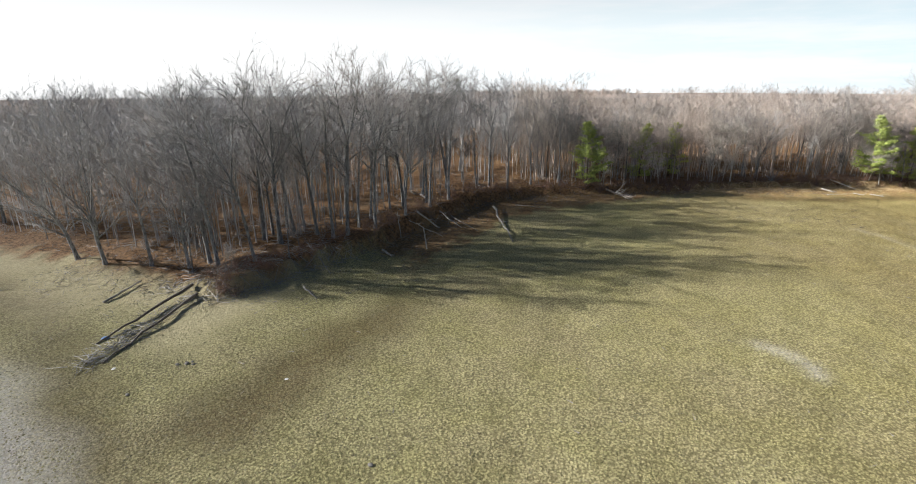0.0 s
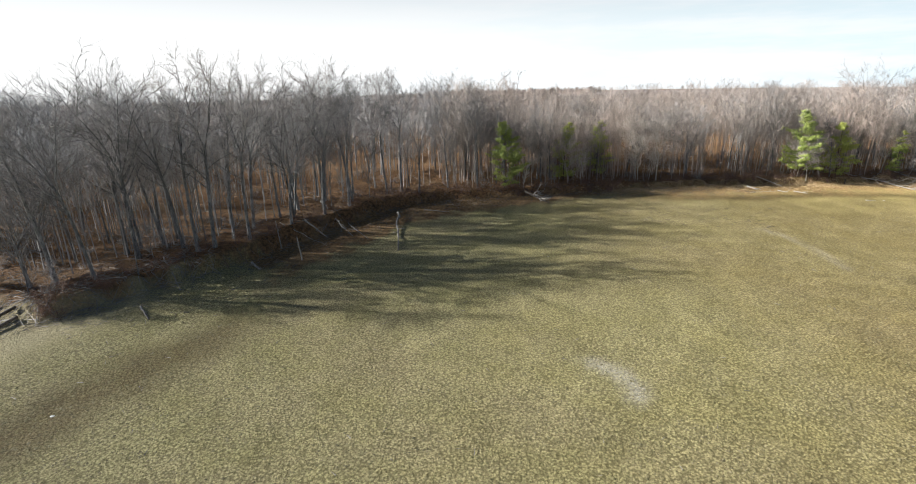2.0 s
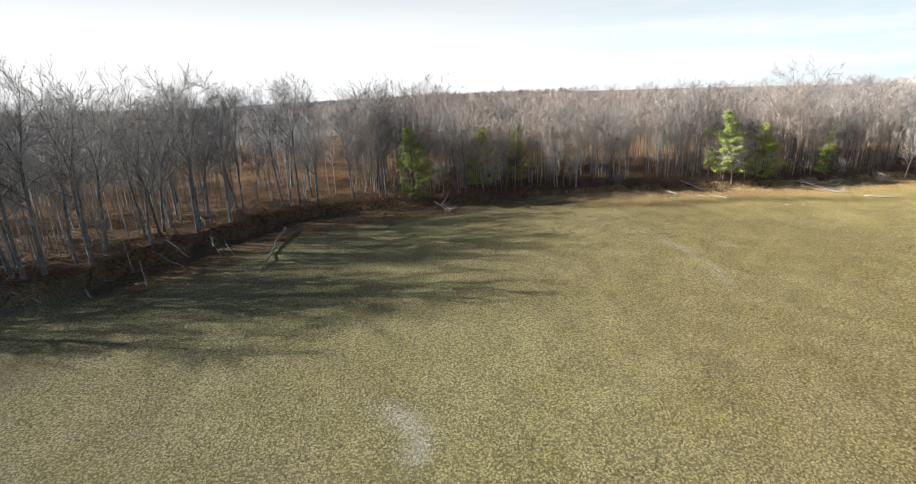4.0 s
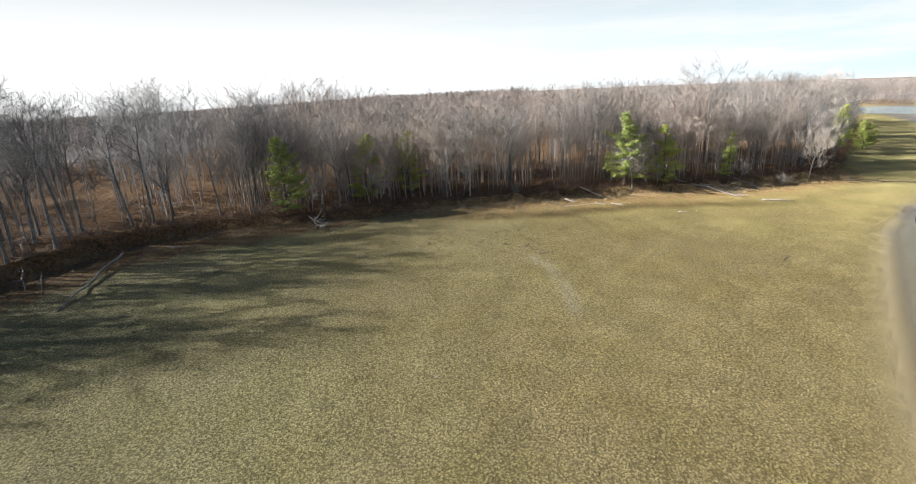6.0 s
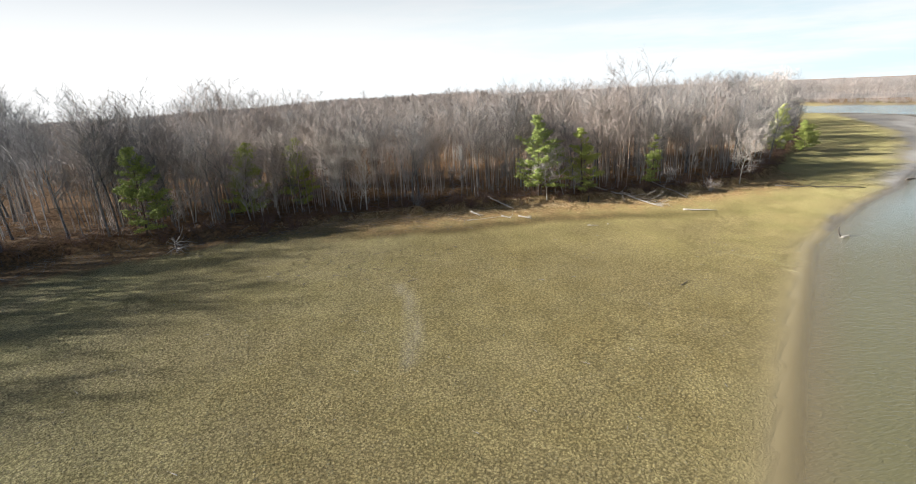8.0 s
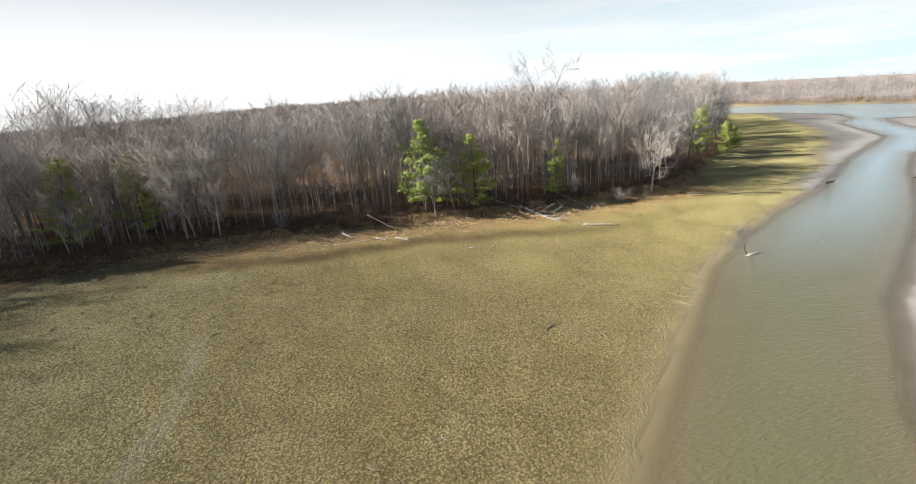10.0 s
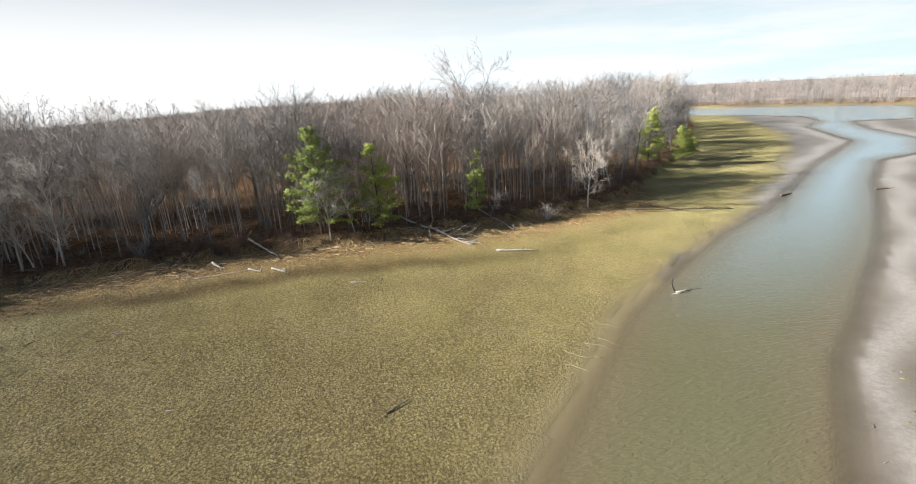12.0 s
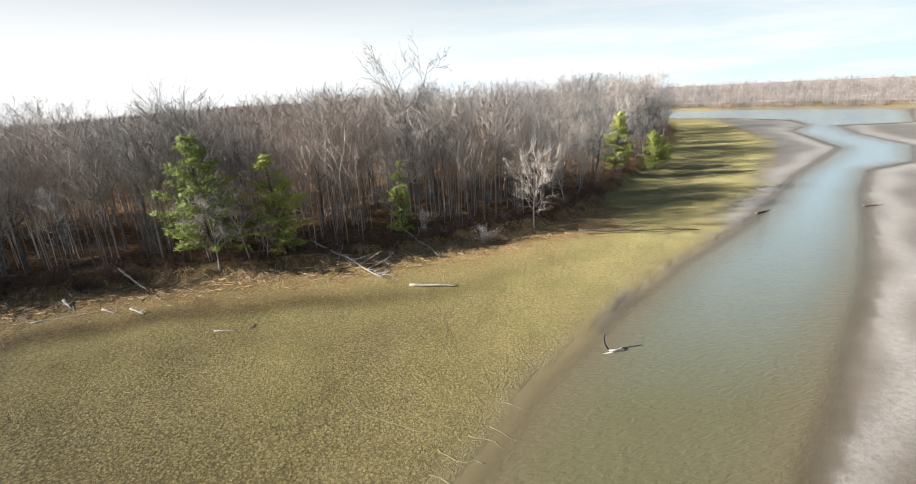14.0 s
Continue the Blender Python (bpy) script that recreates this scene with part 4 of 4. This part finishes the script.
log("bleached log at the edge of brown brush", (70.8, 108.6), (74.5, 104.9), 0.12, DRIFT, DRIFT, 13, (0.3, 0.0), 3, 0.9)
log("knotted driftwood roots on the beach", (67.4, 104.4), (68.6, 103.0), 0.13, DRIFT, DRIFT, 14, (0.2, 0.0), 7, 1.0)
log("pale driftwood branches on the beach", (71.8, 101.6), (73.2, 100.7), 0.1, DRIFT, DRIFT, 15, (0.1, 0.0), 5, 0.9)
log("pale driftwood branches on the beach", (74.4, 100.9), (76.0, 99.5), 0.1, DRIFT, DRIFT, 16, (0.1, 0.0), 6, 0.9)
log("long dark fallen tree lying across shaded mud", (121.0, 107.8), (135.5, 105.2), 0.11, DARK_WOOD, DARK_WOOD, 17, (0.4, 0.0), 7, 2.0)
log("dark stick lying on cracked mud", (85.2, 71.8), (86.6, 72.8), 0.05, DARK_WOOD, DARK_WOOD, 18, (0.0, 0.1), 1, 0.6, "stick")
log("dark stick at the end of a shallow puddle", (57.5, 78.3), (58.5, 78.5), 0.05, DARK_WOOD, DARK_WOOD, 19, (0.0, 0.1), 1, 0.5, "stick")


# ---------------------------------------------------------------- loose stuff on the ground
def lying(name, label, category, places, length, thick, mat, seed):
    """Sticks and straws that lie about on the ground, joined."""
    rr = np.random.RandomState(seed)
    p = np.array(places)
    a, n = rr.uniform(0, 6.28, len(p)), len(p)
    size = length * rr.uniform(0.4, 1.5, n)
    q = p + np.stack((np.cos(a) * size, np.sin(a) * size, np.zeros(n)), 1)
    p[:, 2] = height(p[:, 0], p[:, 1]) + thick + rr.uniform(0, 0.08, n)
    q[:, 2] = height(q[:, 0], q[:, 1]) + thick + rr.uniform(0, 0.22, n) * size
    sh = Shape()
    sh.cones(p, q, thick * rr.uniform(0.6, 1.5, n))
    v, t = sh.arrays()
    return tagged(new(name, mesh_from(name, v, t, mat)), label, category, kind="stuff")


STRAW = twig_material("dry_straw", (0.2, 0.13, 0.065), (0.5, 0.39, 0.22))
r = random.Random(31)
spot = []
while len(spot) < 9000:
    u, inland = r.uniform(float(lengths[16]), float(lengths[26])), -abs(r.gauss(0, 2.2)) + 0.8
    x, y = on_shore(u, inland)
    if x > 42 + r.gauss(0, 6):
        spot.append((x, y, 0.0))
lying("beach_debris", "dry straw and small sticks washed up along the beach", "debris", spot, 0.75, 0.028, STRAW, 1)
spot = []
while len(spot) < 2600:
    x, y = on_shore(r.uniform(float(lengths[5]), float(lengths[20])), -abs(r.gauss(0, 4.0)) + 1.0)
    spot.append((x, y, 0.0))
lying("bay_debris", "grey sticks and twigs scattered below the bank", "debris", spot, 1.0, 0.024, TWIG, 2)
spot = []
while len(spot) < 3000:
    x, y = on_shore(r.uniform(float(lengths[4]), float(lengths[27])), 1 + 26 * r.random())
    spot.append((x, y, 0.0))
lying("woodland_deadwood", "fallen dead branches lying on the leaf litter", "deadwood", spot, 1.6, 0.04, TWIG, 3)

# clods of dried mud, standing proud of the bed
rr = np.random.RandomState(12)
n = 60000
cx, cy = rr.uniform(-45, 118, n), 17 + 66 * rr.random_sample(n) ** 1.25
s_c, _ = signed_shore(cx, cy)
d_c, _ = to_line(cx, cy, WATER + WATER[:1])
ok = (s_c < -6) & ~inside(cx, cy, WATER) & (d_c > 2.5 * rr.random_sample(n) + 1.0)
cx, cy = cx[ok], cy[ok]
n = len(cx)
cz = height(cx, cy)
size = rr.uniform(0.05, 0.15, n)
turn = rr.uniform(0, 6.28, n)
verts = np.empty((n, 5, 3))
for k in range(4):
    a = turn + k * 1.5708 + rr.uniform(-0.3, 0.3, n)
    w = size * rr.uniform(0.7, 1.3, n)
    verts[:, k, 0], verts[:, k, 1], verts[:, k, 2] = cx + np.cos(a) * w, cy + np.sin(a) * w, cz - 0.03
verts[:, 4, 0], verts[:, 4, 1], verts[:, 4, 2] = cx + rr.normal(0, 0.03, n), cy + rr.normal(0, 0.03, n), cz + size * rr.uniform(0.3, 0.6, n)
base = np.arange(n)[:, None] * 5
tris = np.concatenate([base + np.array(f) for f in ((0, 1, 4), (1, 2, 4), (2, 3, 4), (3, 0, 4))], 1).reshape(-1, 3)
CLOD, net, bsdf = material("dry_mud_clods")
rnd = CLOD.node_tree.nodes.new("ShaderNodeNewGeometry").outputs["Random Per Island"]
pos = net.place()
tone = net.mix(rnd, (0.08, 0.07, 0.035), (0.23, 0.205, 0.115))
tone = net.mix(net.math("MULTIPLY", net.ramp(net.noise(0.16, 5.0, pos), 0.4, 0.65), 0.5), tone, (0.19, 0.183, 0.06))
tone = net.mix(net.math("MULTIPLY", net.attr("ochre"), 0.6), tone, (0.13, 0.095, 0.035))
net.put(bsdf.inputs["Base Color"], tone)
bsdf.inputs["Roughness"].default_value = 0.95
tagged(new("mud_clods", mesh_from("mud_clods", verts.reshape(-1, 3), tris, CLOD, False, (("ochre", np.repeat(0.7 * np.clip((cx - 10) / 60, 0, 1), 5)),))), "crumbly olive-tan clods of dried lake bed mud", "clods", kind="stuff")


# tangled sticks caught between the two dark logs
r = random.Random(61)
spot = []
while len(spot) < 260:
    f = r.random() ** 0.7
    spot.append((-31.2 - 1.6 * f + r.gauss(0, 0.7), 47.5 - 13.5 * f + r.gauss(0, 0.6), 0.0))
lying("brush_pile", "tangle of grey sticks caught between two dark logs", "brush", spot, 1.5, 0.03, BARK, 5)


# ---------------------------------------------------------------- dead trees, shrubs and small things on the shore
def put_tree(kinds, k, x, y, size, label, lean=(0, 0), turn=0.0):
    return tagged(plant(kinds, k, x, y, size, turn, lean), label)


put_tree(pale_kinds, 0, 116.6, 111.2, 1.2, "pale dead tree with crooked bare branches on the bank")
put_tree(pale_kinds, 1, 80.6, 107.6, 0.95, "grey dead tree standing against a green pine", (0, 2), 40)
put_tree(pale_kinds, 2, 83.6, 108.4, 0.6, "small grey dead tree beside a pine", (0, -6), 100)
put_tree(pale_kinds, 0, 85.4, 108.2, 0.5, "small grey dead tree beside a pine", (4, 8), 200)
put_tree(pale_kinds, 1, 101.6, 109.2, 0.42, "small white dead tree leaning off the bank", (6, 24), 20)
put_tree(pale_kinds, 2, 46.5, 107.5, 0.9, "pale dead tree with bleached upper branches", (0, 0), 70)
put_tree(pale_kinds, 0, 49.5, 108.5, 0.8, "pale dead tree with bleached upper branches", (0, 5), 170)
put_tree(slim_kinds, 0, 94.8, 113.7, 0.72, "slender pale-barked tree at the wood's edge")


def shrub(name, label, x, y, tall, mat, seed, stems=26, category="shrub"):
    r_ = bush(seed, tall, stems, 9, 0.02)
    ob = new(name, mesh_from(name, *r_.arrays(), mat))
    ob.matrix_basis = pose(x, y, ground_z(x, y) - 0.03)
    return tagged(ob, label, category)


for n, (x, y, tall) in enumerate([(67.8, 107.0, 2.2), (70.2, 107.6, 2.4), (65.0, 107.4, 1.9), (36.0, 101.2, 2.3), (40.0, 102.0, 2.0), (22.0, 99.6, 1.8)]):
    shrub("shrub", "dense reddish-brown leafless shrub at the bank's foot", x, y, tall, RED_TWIG, 900 + n, 34)
shrub("shrub", "pale drooping dead shrub at the bank's foot", 109.3, 108.0, 2.8, PALE_TWIG, 910, 30)
shrub("shrub", "grey leafless shrub hanging over the bank", 59.0, 107.6, 3.0, TWIG, 911, 30)
for n, (x, y, tall) in enumerate([(95.4, 107.6, 1.3), (105.4, 106.3, 0.9), (77.8, 105.9, 1.0)]):
    shrub("grass_tuft", "dry straw-coloured grass tuft on the beach", x, y, tall, STRAW, 920 + n, 46, "grass")

log("grey broken snag standing in the mud below the bank", (-8.2, 64.6), (-8.7, 65.0), 0.1, GREY_SHADED_WOOD, GREY_SHADED_WOOD, 31, (-0.2, 3.0), 2, 1.4, "snag", 0.02)
log("thin grey snag standing below the bank", (-12.4, 68.6), (-12.9, 69.0), 0.07, GREY_SHADED_WOOD, GREY_SHADED_WOOD, 32, (-0.2, 2.6), 2, 1.2, "snag", 0.02)
log("dark broken stump standing on the beach", (87.1, 106.0), (87.3, 106.2), 0.14, DARK_WOOD, DARK_WOOD, 33, (-0.1, 0.9), 0, 1, "stump", 0.02, 0.7)
log("long thin branch lying along the beach", (66.4, 100.8), (72.0, 101.6), 0.06, DRIFT, DRIFT, 34, (0.0, 0.0), 2, 0.6)
log("short pale stick lying on mud", (83.0, 94.2), (84.6, 93.9), 0.06, DRIFT, DRIFT, 35, (0.0, 0.0), 0, 1, "stick")
log("short pale stick lying on mud", (86.1, 94.4), (85.8, 93.6), 0.05, DRIFT, DRIFT, 36, (0.0, 0.1), 0, 1, "stick")
log("grey fallen branch lying below the bank", (-6.0, 80.0), (-1.5, 73.5), 0.07, GREY_SHADED_WOOD, GREY_SHADED_WOOD, 37, (0.3, 0.0), 4, 1.4)
log("grey fallen branch lying across leaf litter and mud", (-14.0, 73.0), (-6.5, 70.0), 0.06, GREY_SHADED_WOOD, GREY_SHADED_WOOD, 38, (0.4, 0.0), 5, 1.3)
log("pale fallen branch below the bank", (5.0, 89.5), (9.5, 88.6), 0.08, GREY_SHADED_WOOD, GREY_SHADED_WOOD, 39, (0.0, 0.0), 1, 0.8)
log("broken branch resting against the bank", (-22.5, 58.8), (-18.5, 54.6), 0.08, GREY_SHADED_WOOD, GREY_SHADED_WOOD, 40, (0.6, 0.0), 4, 1.2)
for n, (x, y, a) in enumerate([(157.9, 121.7, 0.1), (148.2, 109.6, 0.4), (162.7, 106.7, -0.3)]):
    log("dark waterlogged log lying in shallow water", (x - 1.3, y - a), (x + 1.3, y + a), 0.16, DARK_WOOD, DARK_WOOD, 50 + n, (WATER_Z - ground_z(x - 1.3, y - a) - 0.06, WATER_Z - ground_z(x + 1.3, y + a) - 0.03), 1, 0.6)

drift = tagged(new("driftwood"), "curved bleached driftwood branch standing in shallow water", "driftwood")
drift.scale = (0.8, 0.8, 0.8)
drift.location = (111.9, 82.9, WATER_Z - 0.1)
stem = Shape()
t = np.linspace(0, 1, 9)
stem.tube(np.stack((-0.55 * np.sin(t * 2.2), 0.15 * t, 1.75 * t), 1), np.linspace(0.11, 0.09, 9), 8)
part("trunk", stem, DARK_WOOD, drift, smooth=True)
loop = Shape()
a = np.linspace(-0.4, 3.6, 12)
loop.tube(np.stack((0.55 - 0.6 * np.cos(a), -0.1 - 0.35 * np.sin(a), 0.12 + 0.22 * np.sin(a * 0.8)), 1), np.linspace(0.11, 0.07, 12), 8)
part("branch", loop, DRIFT, drift, smooth=True)
stub = Shape()
stub.tube(np.array(((-0.8, -0.4, 0.08), (0.0, -0.5, 0.14), (0.9, -0.45, 0.1))), (0.06, 0.07, 0.03), 6)
part("branch", stub, DRIFT, drift, smooth=True)


def stone(label, x, y, size, mat, seed, name="stone", flat=0.6):
    r = random.Random(seed)
    bm = bmesh.new()
    bmesh.ops.create_icosphere(bm, subdivisions=2, radius=size)
    for v in bm.verts:
        v.co *= 1 + 0.25 * noise.noise(v.co * 2.5 / size + Vector((seed, 0, 0)))
        v.co.z *= flat
        v.co.x *= 1.3
    me = bpy.data.meshes.new(name)
    bm.to_mesh(me)
    bm.free()
    me.materials.append(mat)
    ob = new(name, me)
    ob.matrix_basis = pose(x, y, ground_z(x, y) + size * flat * 0.4, 0, 0, r.uniform(0, 360))
    return tagged(ob, label, name.replace("_", " "))


def plain(name, colour, rough):
    m, net, bsdf = material(name)
    net.put(bsdf.inputs["Base Color"], net.mix(net.noise(6.0, 4.0, net.place()), tuple(c * 0.7 for c in colour), colour))
    bsdf.inputs["Roughness"].default_value = rough
    return m


ROCK = plain("grey_rock", (0.16, 0.15, 0.13), 0.9)
WHITE = plain("white_plastic", (0.72, 0.72, 0.7), 0.5)
BLUE = plain("blue_plastic", (0.08, 0.22, 0.5), 0.45)
for n, (x, y, size) in enumerate([(-25.3, 34.8, 0.15), (-24.6, 35.0, 0.18), (-24.0, 34.9, 0.14), (-24.3, 35.3, 0.11), (-26.6, 30.6, 0.14), (-6.9, 24.5, 0.15)]):
    stone("dark grey stone lying on the mud", x, y, size, ROCK, 70 + n)
stone("scrap of white plastic on the mud", -30.1, 33.9, 0.15, WHITE, 80, "plastic_scrap", 0.3)
stone("scrap of white plastic on the mud", -15.5, 33.2, 0.12, WHITE, 81, "plastic_scrap", 0.4)
stone("crumpled blue plastic caught among sticks", -34.3, 38.6, 0.26, BLUE, 82, "plastic_scrap", 0.5)

# winding tracks left in the soft mud beside the channel
trails = Shape()
TRAILS = [[(94.1, 80.7), (95.2, 79.6), (96.4, 78.6), (97.5, 77.8), (98.5, 77.4)], [(100.1, 76.7), (100.9, 76.3), (101.5, 76.0), (101.7, 75.5), (102.3, 74.5), (102.6, 73.5)],
          [(98.3, 76.1), (98.8, 75.4), (99.2, 74.9), (99.8, 74.8), (100.6, 74.6)], [(102.8, 79.2), (103.3, 78.8), (103.7, 78.4), (104.2, 78.2)], [(97.7, 74.4), (98.4, 73.7), (99.0, 73.1)], [(101.6, 77.1), (102.3, 76.2), (103.0, 75.3)]]
for n, line in enumerate(TRAILS):
    line = np.array(line)
    t = np.linspace(0, len(line) - 1, 26)
    bx, by = np.interp(t, np.arange(len(line)), line[:, 0]), np.interp(t, np.arange(len(line)), line[:, 1])
    bx, by = bx + 0.07 * np.sin(t * 4 + n), by + 0.07 * np.cos(t * 5 + n)
    trails.tube(np.stack((bx, by, height(bx, by) - 0.01), 1), 0.042 * (1 + 0.25 * np.sin(t * 9)), 6)
tagged(new("mud_trails", mesh_from("mud_trails", *trails.arrays(), CLOD, True)), "winding low ridges in the soft mud beside the channel", "mud trails", kind="stuff")

r = random.Random(62)
spot = []
while len(spot) < 420:
    x, y = on_shore(r.uniform(float(lengths[7]), float(lengths[12])), r.uniform(-1.2, 4.5))
    spot.append((x, y, 0.0))
lying("headland_deadwood", "broken grey branches and roots strewn on the headland bank", "deadwood", spot, 1.7, 0.045, GREY_SHADED_WOOD, 6)

r = random.Random(63)
spot = [(r.gauss(51, 9), r.gauss(85, 4.5), 0.0) for _ in range(170)]
lying("bed_scraps", "dark sodden sticks and bark scraps on the open lake bed", "debris", spot, 0.8, 0.035, DARK_WOOD, 7)
spot = [(r.uniform(-20, 112), r.uniform(25, 90), 0.0) for _ in range(420)]
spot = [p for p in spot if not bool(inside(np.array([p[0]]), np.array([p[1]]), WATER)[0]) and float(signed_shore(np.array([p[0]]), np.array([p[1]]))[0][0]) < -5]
lying("bed_sticks", "small pale and dark sticks lying about on the cracked mud", "debris", spot, 0.5, 0.025, GREY_SHADED_WOOD, 8)
